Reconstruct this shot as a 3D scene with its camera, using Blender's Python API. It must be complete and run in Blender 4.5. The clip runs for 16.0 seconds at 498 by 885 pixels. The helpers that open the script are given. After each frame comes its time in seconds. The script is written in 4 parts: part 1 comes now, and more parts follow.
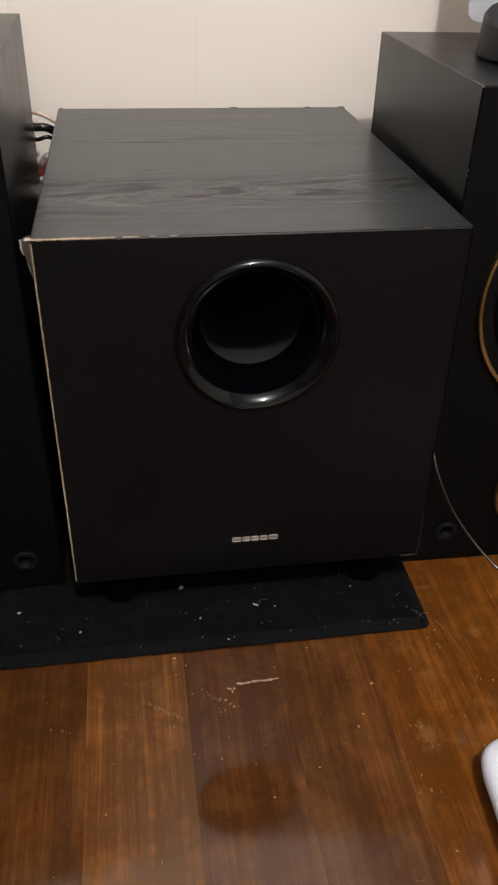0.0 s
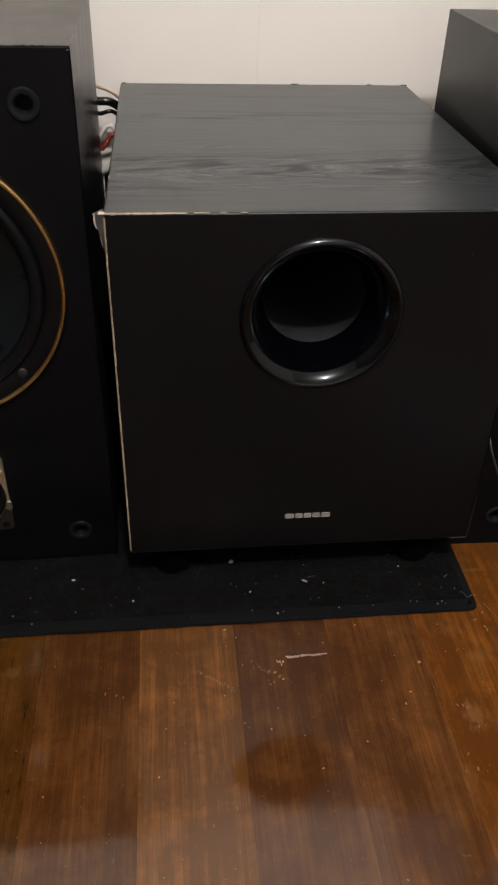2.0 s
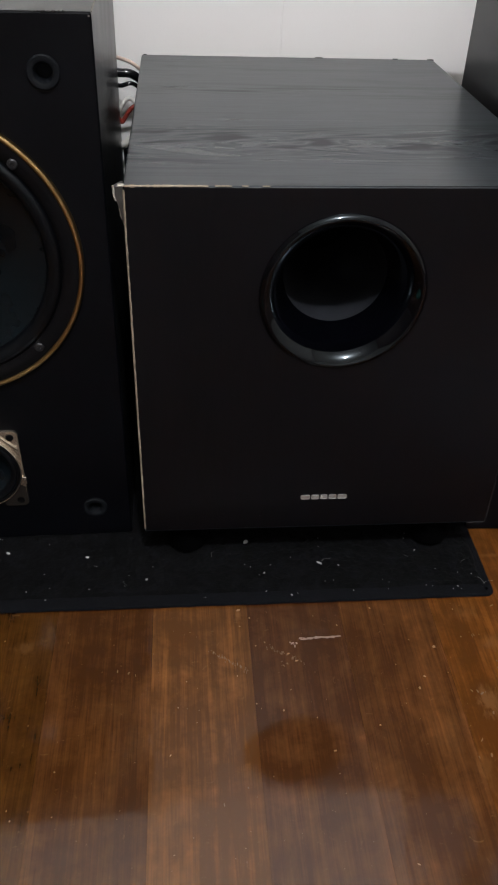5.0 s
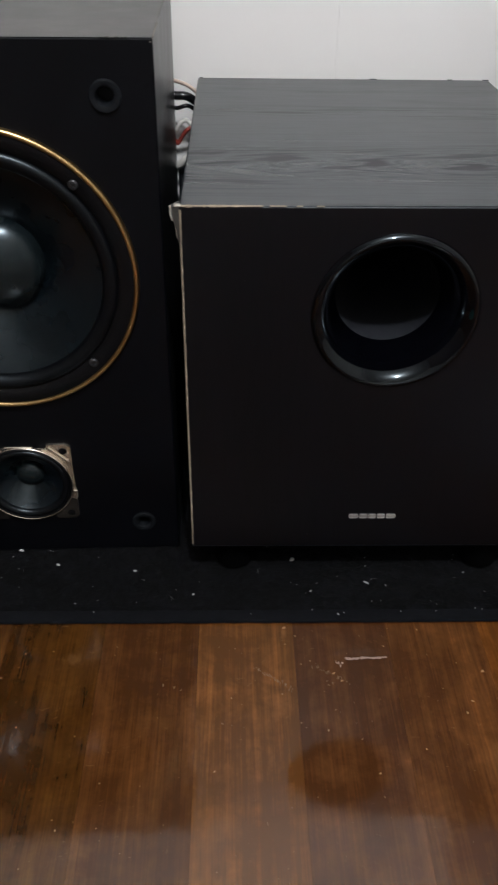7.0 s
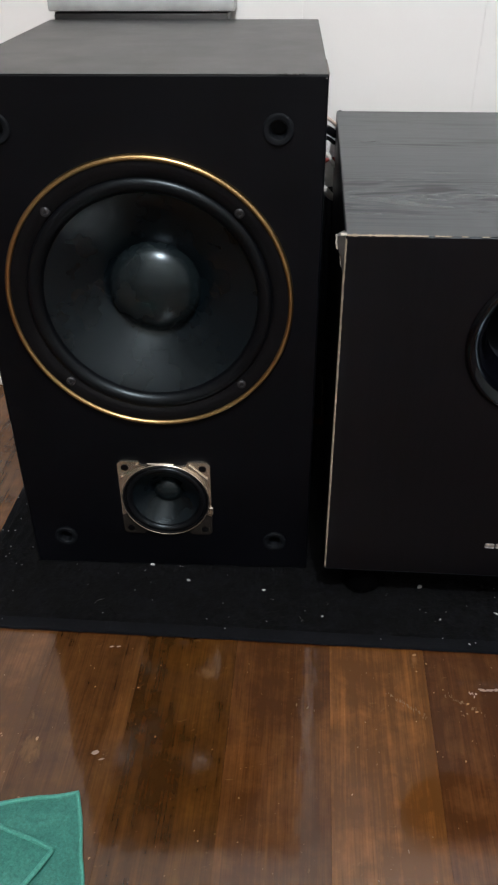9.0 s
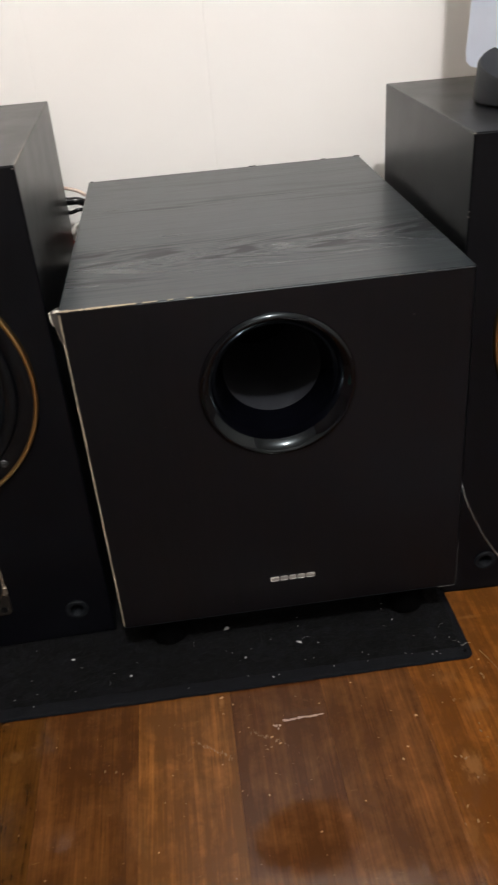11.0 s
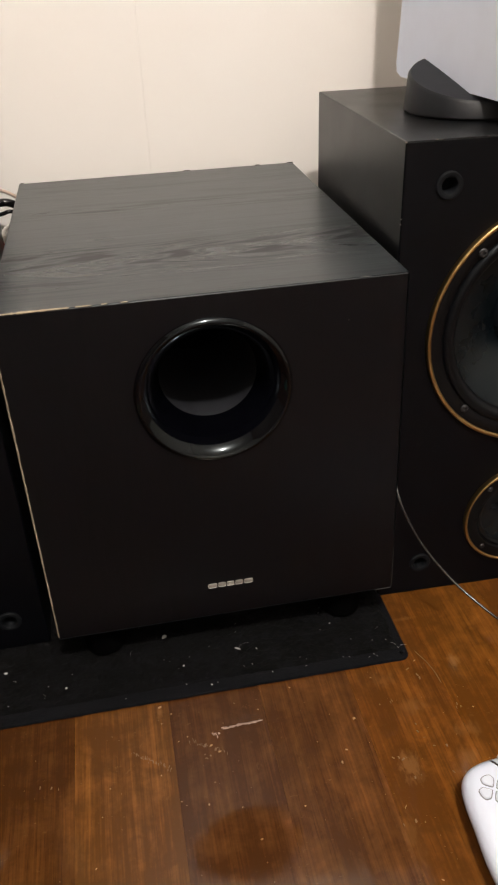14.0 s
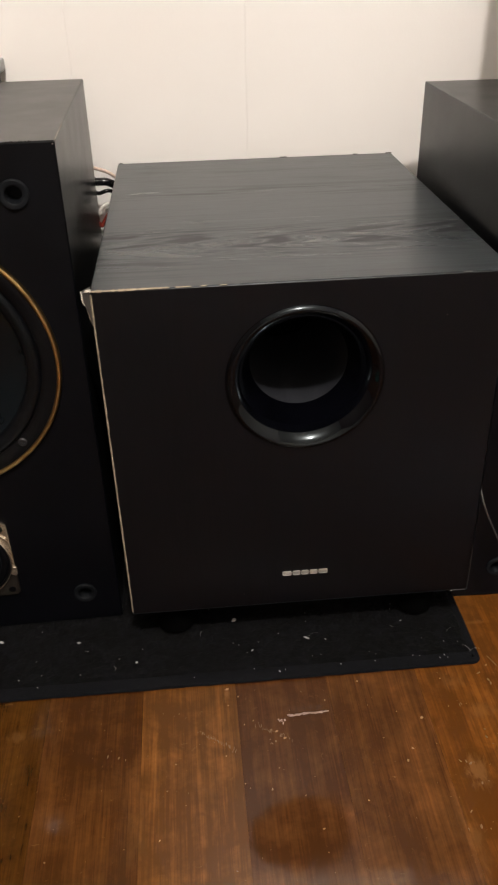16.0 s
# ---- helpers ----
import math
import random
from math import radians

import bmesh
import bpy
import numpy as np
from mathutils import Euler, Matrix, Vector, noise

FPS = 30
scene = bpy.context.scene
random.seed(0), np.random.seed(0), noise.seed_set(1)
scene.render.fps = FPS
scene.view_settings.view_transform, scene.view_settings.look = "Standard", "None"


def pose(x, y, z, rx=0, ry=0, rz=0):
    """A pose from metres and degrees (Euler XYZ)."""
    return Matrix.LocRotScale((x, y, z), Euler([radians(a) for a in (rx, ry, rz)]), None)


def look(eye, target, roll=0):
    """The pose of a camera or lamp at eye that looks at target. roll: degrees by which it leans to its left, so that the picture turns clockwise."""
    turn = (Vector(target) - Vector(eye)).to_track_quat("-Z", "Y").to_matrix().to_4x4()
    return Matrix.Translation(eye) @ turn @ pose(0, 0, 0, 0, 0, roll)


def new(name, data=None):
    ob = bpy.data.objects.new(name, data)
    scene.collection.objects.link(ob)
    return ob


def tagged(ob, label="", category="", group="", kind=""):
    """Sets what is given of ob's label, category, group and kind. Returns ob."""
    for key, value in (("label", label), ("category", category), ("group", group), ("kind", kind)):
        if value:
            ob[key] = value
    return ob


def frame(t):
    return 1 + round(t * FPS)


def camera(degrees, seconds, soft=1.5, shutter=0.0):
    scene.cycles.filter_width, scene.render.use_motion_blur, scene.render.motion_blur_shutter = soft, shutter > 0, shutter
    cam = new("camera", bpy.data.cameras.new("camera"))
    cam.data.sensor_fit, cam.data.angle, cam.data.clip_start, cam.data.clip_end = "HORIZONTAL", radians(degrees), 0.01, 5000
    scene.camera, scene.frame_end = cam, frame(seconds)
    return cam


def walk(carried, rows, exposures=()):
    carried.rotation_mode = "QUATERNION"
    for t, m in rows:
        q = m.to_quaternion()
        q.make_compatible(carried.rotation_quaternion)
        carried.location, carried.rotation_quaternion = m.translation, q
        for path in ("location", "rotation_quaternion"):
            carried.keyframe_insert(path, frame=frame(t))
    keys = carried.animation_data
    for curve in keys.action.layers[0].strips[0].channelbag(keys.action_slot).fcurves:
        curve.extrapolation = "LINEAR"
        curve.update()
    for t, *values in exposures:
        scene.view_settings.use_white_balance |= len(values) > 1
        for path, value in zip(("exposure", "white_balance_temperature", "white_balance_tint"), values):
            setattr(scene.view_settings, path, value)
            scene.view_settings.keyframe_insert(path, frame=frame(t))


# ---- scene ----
cam = camera(35.0, 16.0, soft=2.1, shutter=0.35)
PATH = [
    (0, (0.076, -0.606, 0.643), (0.344, 1.019, -0.491), 1.7),
    (0.5, (0.078, -0.606, 0.637), (0.334, 1.012, -0.51), 1.6),
    (1, (0.076, -0.609, 0.643), (0.31, 1.0, -0.521), 1.7),
    (1.5, (0.056, -0.613, 0.641), (0.262, 0.999, -0.524), 1.7),
    (2, (0.048, -0.611, 0.645), (0.24, 0.993, -0.533), 2.0),
    (2.5, (0.052, -0.606, 0.639), (0.233, 0.991, -0.551), 2.1),
    (3, (0.053, -0.603, 0.632), (0.227, 0.988, -0.568), 2.2),
    (3.5, (0.053, -0.604, 0.634), (0.22, 0.981, -0.575), 2.2),
    (4, (0.043, -0.604, 0.635), (0.205, 0.976, -0.581), 2.3),
    (6.5, (0.051, -0.608, 0.64), (0.154, 0.987, -0.562), 1.3),
    (7, (0.041, -0.608, 0.639), (0.085, 1.004, -0.543), 0.9),
    (7.5, (0.008, -0.612, 0.637), (-0.037, 1.011, -0.53), 0.6),
    (8, (-0.024, -0.62, 0.638), (-0.158, 1.005, -0.52), 0.2),
    (8.2, (-0.038, -0.621, 0.637), (-0.187, 1.008, -0.514), 0.1),
    (10.3, (0.046, -0.624, 0.663), (0.04, 1.053, -0.425), -3.6),
    (10.5, (0.067, -0.624, 0.664), (0.093, 1.061, -0.413), -4.2),
    (11, (0.107, -0.634, 0.666), (0.224, 1.063, -0.386), -4.8),
    (11.5, (0.13, -0.629, 0.661), (0.359, 1.058, -0.39), -4.1),
    (12, (0.121, -0.628, 0.663), (0.381, 1.055, -0.385), -3.9),
    (12.5, (0.115, -0.627, 0.661), (0.391, 1.054, -0.388), -3.6),
    (13, (0.12, -0.629, 0.662), (0.412, 1.05, -0.386), -3.2),
    (13.5, (0.12, -0.631, 0.665), (0.405, 1.048, -0.383), -3.0),
    (14, (0.107, -0.63, 0.664), (0.385, 1.05, -0.385), -2.4),
    (14.5, (0.091, -0.623, 0.656), (0.342, 1.058, -0.398), -2.1),
    (15, (0.082, -0.628, 0.659), (0.311, 1.056, -0.397), -1.8),
    (15.5, (0.078, -0.629, 0.659), (0.275, 1.058, -0.398), -1.5),
    (16, (0.083, -0.628, 0.662), (0.207, 1.06, -0.403), -1.4),
]
EXPOSURES = [(0, -0.05, 6450, 10), (1.5, -0.05, 6400, 9), (3.5, -0.13, 5900, 8), (6.5, -0.13, 5500, 5), (8.2, 0.0, 5650, 5), (10.3, 0.20, 5350, 3), (11.0, 0.22, 5950, 6),
             (11.6, 0.20, 6450, 8), (13, 0.13, 6600, 8), (16, 0.18, 6450, 8)]
walk(cam, [(t, look(eye, target, roll)) for t, eye, target, roll in PATH], EXPOSURES)

# ---- light: one warm ceiling lamp in front of the wall, room closed by unseen toned walls ----
world = bpy.data.worlds.new("world")
scene.world = world
world.use_nodes = True
world.node_tree.nodes["Background"].inputs[0].default_value = (1.0, 0.93, 0.84, 1)
world.node_tree.nodes["Background"].inputs[1].default_value = 0.02

lamp_data = bpy.data.lights.new("ceiling_lamp_light", "POINT")
lamp_data.shadow_soft_size = 0.038
lamp_data.energy, lamp_data.color = 135.0, (1.0, 0.905, 0.83)
lamp_light = new("ceiling_lamp_light", lamp_data)
lamp_light.matrix_world = pose(0.2, -1.17, 2.2)


# ---- materials ----
def material(name):
    m = bpy.data.materials.new(name)
    m.use_nodes = True
    return m, m.node_tree, m.node_tree.nodes["Principled BSDF"]


def coords(nt, scale=(1, 1, 1)):
    tc, mp = nt.nodes.new("ShaderNodeTexCoord"), nt.nodes.new("ShaderNodeMapping")
    mp.inputs["Scale"].default_value = scale
    nt.links.new(tc.outputs["Object"], mp.inputs["Vector"])
    return mp.outputs["Vector"]


def noise_tex(nt, vector, scale, detail=4.0, rough=0.6, distortion=0.0):
    n = nt.nodes.new("ShaderNodeTexNoise")
    n.inputs["Scale"].default_value, n.inputs["Detail"].default_value = scale, detail
    n.inputs["Roughness"].default_value, n.inputs["Distortion"].default_value = rough, distortion
    nt.links.new(vector, n.inputs["Vector"])
    return n.outputs["Fac"]


def ramp(nt, value, stops):
    r = nt.nodes.new("ShaderNodeValToRGB")
    el = r.color_ramp.elements
    while len(el) < len(stops):
        el.new(0.5)
    for e, (p, c) in zip(el, stops):
        e.position, e.color = p, (*c, 1) if len(c) == 3 else c
    nt.links.new(value, r.inputs["Fac"])
    return r.outputs["Color"]


def mix(nt, a, b, fac, kind="MIX"):
    n = nt.nodes.new("ShaderNodeMix")
    n.data_type, n.blend_type = "RGBA", kind
    for socket, v in ((n.inputs[0], fac), (n.inputs[6], a), (n.inputs[7], b)):
        if isinstance(v, (int, float)):
            socket.default_value = v
        elif isinstance(v, tuple):
            socket.default_value = (*v, 1)
        else:
            nt.links.new(v, socket)
    return n.outputs[2]


def rough_range(nt, bsdf, value, lo, hi):
    r = nt.nodes.new("ShaderNodeMapRange")
    r.inputs["To Min"].default_value, r.inputs["To Max"].default_value = lo, hi
    nt.links.new(value, r.inputs["Value"])
    nt.links.new(r.outputs["Result"], bsdf.inputs["Roughness"])


def bump(nt, bsdf, value, strength, distance):
    b = nt.nodes.new("ShaderNodeBump")
    b.inputs["Strength"].default_value, b.inputs["Distance"].default_value = strength, distance
    nt.links.new(value, b.inputs["Height"])
    nt.links.new(b.outputs["Normal"], bsdf.inputs["Normal"])


def plain(name, colour, rough, metal=0.0, fine=400.0, vary=0.25, depth=0.0002, strength=0.3, spec=0.5):
    """One colour with fine grain and blotches in tone and gloss."""
    m, nt, b = material(name)
    v = coords(nt)
    blot, grain = noise_tex(nt, v, 18.0, 3.0), noise_tex(nt, v, fine, 2.0)
    dark = tuple(c * (1 - vary) for c in colour)
    light = tuple(min(1.0, c * (1 + vary)) for c in colour)
    nt.links.new(ramp(nt, blot, [(0.3, dark), (0.7, light)]), b.inputs["Base Color"])
    rough_range(nt, b, blot, max(0.03, rough * 0.8), min(1.0, rough * 1.2))
    b.inputs["Metallic"].default_value, b.inputs["Specular IOR Level"].default_value = metal, spec
    bump(nt, b, grain, strength, depth)
    return m


def number(nt, kind, a, b=0.0):
    n = nt.nodes.new("ShaderNodeMath")
    n.operation = kind
    for socket, v in zip(n.inputs, (a, b)):
        if isinstance(v, (int, float)):
            socket.default_value = v
        else:
            nt.links.new(v, socket)
    return n.outputs[0]


def grain_vinyl(name, scale, dark, light, rough_lo, rough_hi, depth=0.0004, spec=0.5):
    """Black ash vinyl: streaks along the long way, strong in some bands and faint in others, with duller pores."""
    m, nt, b = material(name)
    v = coords(nt, scale)
    broad = noise_tex(nt, v, 1.0, 2.0, 0.5, 1.4)
    fine = noise_tex(nt, coords(nt, tuple(s * 4 for s in scale)), 1.0, 5.0, 0.65, 0.2)
    band = noise_tex(nt, coords(nt, tuple(s * 0.3 for s in scale)), 1.0, 2.0, 0.5, 0.4)
    lines = ramp(nt, broad, [(0.40, (0, 0, 0)), (0.47, (1, 1, 1)), (0.53, (0.2, 0.2, 0.2)), (0.58, (1, 1, 1)), (0.66, (0, 0, 0))])
    lines = mix(nt, (0.55, 0.55, 0.55), lines, ramp(nt, band, [(0.42, (0.12, 0.12, 0.12)), (0.60, (0.9, 0.9, 0.9))]))
    both = mix(nt, lines, fine, 0.22)
    col = ramp(nt, both, [(0.2, dark), (0.75, light)])
    nt.links.new(col, b.inputs["Base Color"])
    rough_range(nt, b, both, rough_hi, rough_lo)
    b.inputs["Specular IOR Level"].default_value = spec
    b.inputs["Specular Tint"].default_value = (0.88, 0.94, 1.0, 1)
    bump(nt, b, both, 0.4, depth)
    return m


def cathedral_vinyl(name, dark, light, rough_lo, rough_hi):
    """Printed ash on the subwoofer's top: a pale plain field, a band of nested arches and a streaked band near the back."""
    m, nt, b = material(name)
    tc, sep, com = nt.nodes.new("ShaderNodeTexCoord"), nt.nodes.new("ShaderNodeSeparateXYZ"), nt.nodes.new("ShaderNodeCombineXYZ")
    nt.links.new(tc.outputs["Object"], sep.inputs[0])
    x, y = sep.outputs[0], sep.outputs[1]
    wander = noise_tex(nt, coords(nt, (5, 14, 1)), 1.0, 2.0, 0.5)
    yy = number(nt, "ADD", y, number(nt, "MULTIPLY", number(nt, "SUBTRACT", wander, 0.5), 0.030))
    d = number(nt, "SUBTRACT", yy, 0.106)
    arches = number(nt, "SUBTRACT", number(nt, "MULTIPLY", d, d), number(nt, "MULTIPLY", x, 0.0085))
    nt.links.new(number(nt, "MULTIPLY", arches, 1700.0), com.inputs[0])
    nt.links.new(number(nt, "MULTIPLY", x, 7.0), com.inputs[1])
    nt.links.new(number(nt, "MULTIPLY", d, 60.0), com.inputs[2])
    figure = noise_tex(nt, com.outputs[0], 1.0, 2.0, 0.55, 0.15)
    streak = noise_tex(nt, coords(nt, (4.5, 95, 1)), 1.0, 3.0, 0.6, 0.5)
    fine = noise_tex(nt, coords(nt, (22, 420, 1)), 1.0, 4.0, 0.65, 0.2)
    pores = ramp(nt, noise_tex(nt, coords(nt, (38, 620, 1)), 1.0, 2.0, 0.6), [(0.36, (0, 0, 0)), (0.47, (1, 1, 1))])
    # how strong the figure is from the front edge to the back
    zone = ramp(nt, number(nt, "MULTIPLY", yy, 2.2), [(0.07, (0.25,) * 3), (0.15, (0.85,) * 3), (0.24, (1, 1, 1)), (0.33, (0.95,) * 3), (0.41, (0.22,) * 3), (0.57, (0.16,) * 3), (0.63, (1, 1, 1)), (0.69, (0.18,) * 3), (0.90, (0.30,) * 3)])
    inner = ramp(nt, number(nt, "ABSOLUTE", d), [(0.030, (1, 1, 1)), (0.075, (0, 0, 0))])
    sharp = [(0.38, (0, 0, 0)), (0.50, (0.85,) * 3), (0.56, (0.35,) * 3), (0.64, (1, 1, 1))]
    lines = mix(nt, ramp(nt, streak, sharp), ramp(nt, figure, sharp), inner)
    patch = noise_tex(nt, coords(nt, (9, 30, 1)), 1.0, 3.0, 0.6, 0.6)
    strength = mix(nt, (0.0, 0.0, 0.0), zone, ramp(nt, patch, [(0.30, (0.45,) * 3), (0.60, (0.85,) * 3)]))
    both = mix(nt, mix(nt, (0.72, 0.72, 0.72), lines, strength), fine, 0.08)
    both = mix(nt, both, mix(nt, both, pores, 1.0, "MULTIPLY"), 0.10)
    col = ramp(nt, both, [(0.22, dark), (0.74, light)])
    specks = noise_tex(nt, coords(nt), 55.0, 6.0, 0.75)
    col = mix(nt, col, (0.10, 0.096, 0.09), ramp(nt, specks, [(0.68, (0, 0, 0)), (0.8, (0.3,) * 3)]))
    nt.links.new(col, b.inputs["Base Color"])
    rough_range(nt, b, both, rough_hi, rough_lo)
    nt.links.new(number(nt, "ADD", number(nt, "MULTIPLY", both, 0.34), 0.25), b.inputs["Specular IOR Level"])
    b.inputs["Specular Tint"].default_value = (0.86, 0.94, 1.0, 1)
    bump(nt, b, both, 0.25, 0.0002)
    return m


def floor_wood():
    """Old varnished hardwood: long grain with short dark pores, worn gloss, the tone of each board from its own colour."""
    m, nt, b = material("varnished_floor_board")
    info = nt.nodes.new("ShaderNodeObjectInfo")
    tc, add, mul = nt.nodes.new("ShaderNodeTexCoord"), nt.nodes.new("ShaderNodeVectorMath"), nt.nodes.new("ShaderNodeMath")
    mul.operation, mul.inputs[1].default_value = "MULTIPLY", 37.0
    nt.links.new(info.outputs["Random"], mul.inputs[0])
    nt.links.new(tc.outputs["Object"], add.inputs[0])
    nt.links.new(mul.outputs[0], add.inputs[1])

    def stretched(x, y):
        mp = nt.nodes.new("ShaderNodeMapping")
        mp.inputs["Scale"].default_value = (x, y, 1)
        nt.links.new(add.outputs[0], mp.inputs["Vector"])
        return mp.outputs[0]

    broad = noise_tex(nt, stretched(42, 1.6), 1.0, 3.0, 0.55, 0.8)
    lines = noise_tex(nt, stretched(170, 3.0), 1.0, 3.0, 0.6, 0.3)
    pores = noise_tex(nt, stretched(620, 22), 1.0, 2.0, 0.6)
    blotch = noise_tex(nt, add.outputs[0], 9.0, 5.0, 0.62, 0.5)
    mottle = noise_tex(nt, add.outputs[0], 48.0, 5.0, 0.7, 0.4)
    col = info.outputs["Color"]
    for value, stops in ((broad, [(0.28, (0.70, 0.66, 0.58)), (0.5, (0.97, 0.97, 0.97)), (0.72, (1.24, 1.24, 1.18))]),
                         (lines, [(0.32, (0.84, 0.80, 0.74)), (0.5, (1.0, 1.0, 1.0)), (0.68, (1.24, 1.24, 1.18))]),
                         (pores, [(0.30, (0.80, 0.76, 0.70)), (0.46, (1.0, 1.0, 1.0)), (0.72, (1.20, 1.19, 1.14))]),
                         (blotch, [(0.32, (0.58, 0.52, 0.42)), (0.5, (0.96, 0.96, 0.94)), (0.68, (1.34, 1.34, 1.34))]),
                         (mottle, [(0.3, (0.78, 0.75, 0.70)), (0.7, (1.22, 1.22, 1.20))])):
        col = mix(nt, col, ramp(nt, value, stops), 1.0, "MULTIPLY")
    col = mix(nt, col, mix(nt, info.outputs["Color"], (0.70, 0.66, 0.58), 1.0, "MULTIPLY"), 1.0, "LIGHTEN")
    place = nt.nodes.new("ShaderNodeNewGeometry").outputs["Position"]
    ragged = number(nt, "MULTIPLY", number(nt, "SUBTRACT", noise_tex(nt, stretched(160, 60), 1.0, 4.0, 0.7, 0.6), 0.5), 2.6)
    for px, py, rx, ry, tint in ((0.324, -0.183, 0.013, 0.020, 0.85), (0.350, -0.115, 0.020, 0.012, 0.4), (0.384, -0.183, 0.014, 0.013, 0.45), (0.395, -0.155, 0.018, 0.012, 0.5), (0.417, -0.066, 0.008, 0.010, 0.8),
                                 (0.385, 0.005, 0.020, 0.004, 0.5), (0.094, -0.068, 0.0035, 0.008, 0.9), (0.300, -0.250, 0.010, 0.030, 0.35), (-0.269, -0.197, 0.012, 0.016, 0.6), (-0.117, -0.100, 0.014, 0.008, 0.4), (0.33, -0.075, 0.02, 0.012, 0.35)):
        away, scaled = nt.nodes.new("ShaderNodeVectorMath"), nt.nodes.new("ShaderNodeVectorMath")
        away.operation, scaled.operation = "SUBTRACT", "MULTIPLY"
        nt.links.new(place, away.inputs[0])
        away.inputs[1].default_value, scaled.inputs[1].default_value = (px, py, 0), (1 / rx, 1 / ry, 0)
        nt.links.new(away.outputs[0], scaled.inputs[0])
        far = nt.nodes.new("ShaderNodeVectorMath")
        far.operation = "LENGTH"
        nt.links.new(scaled.outputs[0], far.inputs[0])
        mask = ramp(nt, number(nt, "ADD", far.outputs["Value"], ragged), [(0.25, (0.55 * tint,) * 3), (0.95, (0, 0, 0))])
        col = mix(nt, col, (0.190, 0.094, 0.034), mask)
    scuff = noise_tex(nt, add.outputs[0], 75.0, 6.0, 0.8, 1.5)
    col = mix(nt, col, (0.20, 0.115, 0.05), ramp(nt, scuff, [(0.62, (0, 0, 0)), (0.76, (0.55, 0.55, 0.55))]))
    nt.links.new(col, b.inputs["Base Color"])
    rough_range(nt, b, mix(nt, blotch, mottle, 0.5), 0.03, 0.15)
    b.inputs["IOR"].default_value = 1.5
    # old boards: not quite level, and slightly wavy
    split = nt.nodes.new("ShaderNodeSeparateXYZ")
    nt.links.new(place, split.inputs[0])
    slope = number(nt, "ADD", number(nt, "MULTIPLY", split.outputs[1], -0.033), number(nt, "MULTIPLY", split.outputs[0], 0.008))
    wave = nt.nodes.new("ShaderNodeMapping")
    wave.inputs["Scale"].default_value = (1.0, 0.45, 1.0)
    nt.links.new(place, wave.inputs["Vector"])
    rise = number(nt, "ADD", slope, number(nt, "MULTIPLY", noise_tex(nt, wave.outputs[0], 70.0, 2.0, 0.5), 0.00022))
    bump(nt, b, number(nt, "ADD", rise, number(nt, "MULTIPLY", lines, 0.000006)), 1.0, 1.0)
    return m


def wall_paint():
    m, nt, b = material("cream_wall_paint")
    v = coords(nt)
    blot, roller = noise_tex(nt, v, 2.5, 3.0), noise_tex(nt, v, 260.0, 3.0)
    col = ramp(nt, blot, [(0.3, (0.76, 0.74, 0.715)), (0.7, (0.80, 0.785, 0.765))])
    nt.links.new(col, b.inputs["Base Color"])
    b.inputs["Roughness"].default_value = 0.55
    bump(nt, b, roller, 0.25, 0.0004)
    return m


def carpet(name, dark, light, relief=0.9):
    m, nt, b = material(name)
    v = coords(nt)
    tuft, patch = noise_tex(nt, v, 420.0, 4.0, 0.8), noise_tex(nt, v, 55.0, 6.0, 0.8, 0.8)
    col = mix(nt, ramp(nt, patch, [(0.45, dark), (0.64, light)]), ramp(nt, tuft, [(0.3, (1 - 0.65 * relief,) * 3), (0.7, (1 + 0.55 * relief,) * 3)]), 1.0, "MULTIPLY")
    nt.links.new(col, b.inputs["Base Color"])
    b.inputs["Roughness"].default_value = 0.95
    b.inputs["Specular IOR Level"].default_value = 0.15
    bump(nt, b, mix(nt, tuft, patch, 0.35), relief, 0.004)
    return m


M_WALL = wall_paint()
M_DIMWALL = plain("tan_bounce_wall", (0.52, 0.49, 0.45), 0.6)
M_DARKWALL = plain("dark_brown_unseen_wall", (0.09, 0.062, 0.042), 0.6)
M_TRIM = plain("cream_gloss_trim", (0.78, 0.74, 0.66), 0.35)
M_CEIL = plain("white_ceiling_paint", (0.80, 0.79, 0.76), 0.8)
M_FLOOR = floor_wood()
M_UNDER = plain("dark_subfloor", (0.02, 0.012, 0.008), 0.9)
# black ash in two tones: the front's shade is put into its darker colour
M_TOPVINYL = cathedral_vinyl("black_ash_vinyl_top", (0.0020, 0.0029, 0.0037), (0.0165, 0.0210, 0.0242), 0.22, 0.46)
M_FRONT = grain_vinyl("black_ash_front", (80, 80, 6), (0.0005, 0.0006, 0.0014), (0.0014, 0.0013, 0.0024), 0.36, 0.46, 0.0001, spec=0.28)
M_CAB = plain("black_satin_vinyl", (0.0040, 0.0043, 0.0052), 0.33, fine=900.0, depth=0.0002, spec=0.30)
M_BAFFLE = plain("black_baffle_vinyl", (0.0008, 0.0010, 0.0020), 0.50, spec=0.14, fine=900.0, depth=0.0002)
M_MDF = plain("bare_fibreboard", (0.30, 0.245, 0.18), 0.85, vary=0.4)
M_FLAKE = plain("peeled_vinyl_backing", (0.15, 0.135, 0.12), 0.7, vary=0.6)
M_FLAP = plain("bent_black_veneer", (0.045, 0.042, 0.040), 0.5, vary=0.7)
M_PEEL = plain("torn_pale_backing", (0.42, 0.39, 0.34), 0.6, vary=0.3)
M_RUBBED = plain("rubbed_black_edge", (0.030, 0.029, 0.028), 0.6, vary=0.5)
M_GLOSS = plain("glossy_black_plastic", (0.0008, 0.0009, 0.0016), 0.075, vary=0.4, depth=0.00001, spec=0.37)
M_TUBE = plain("grey_port_tube", (0.0175, 0.0185, 0.022), 0.7, spec=0.05)
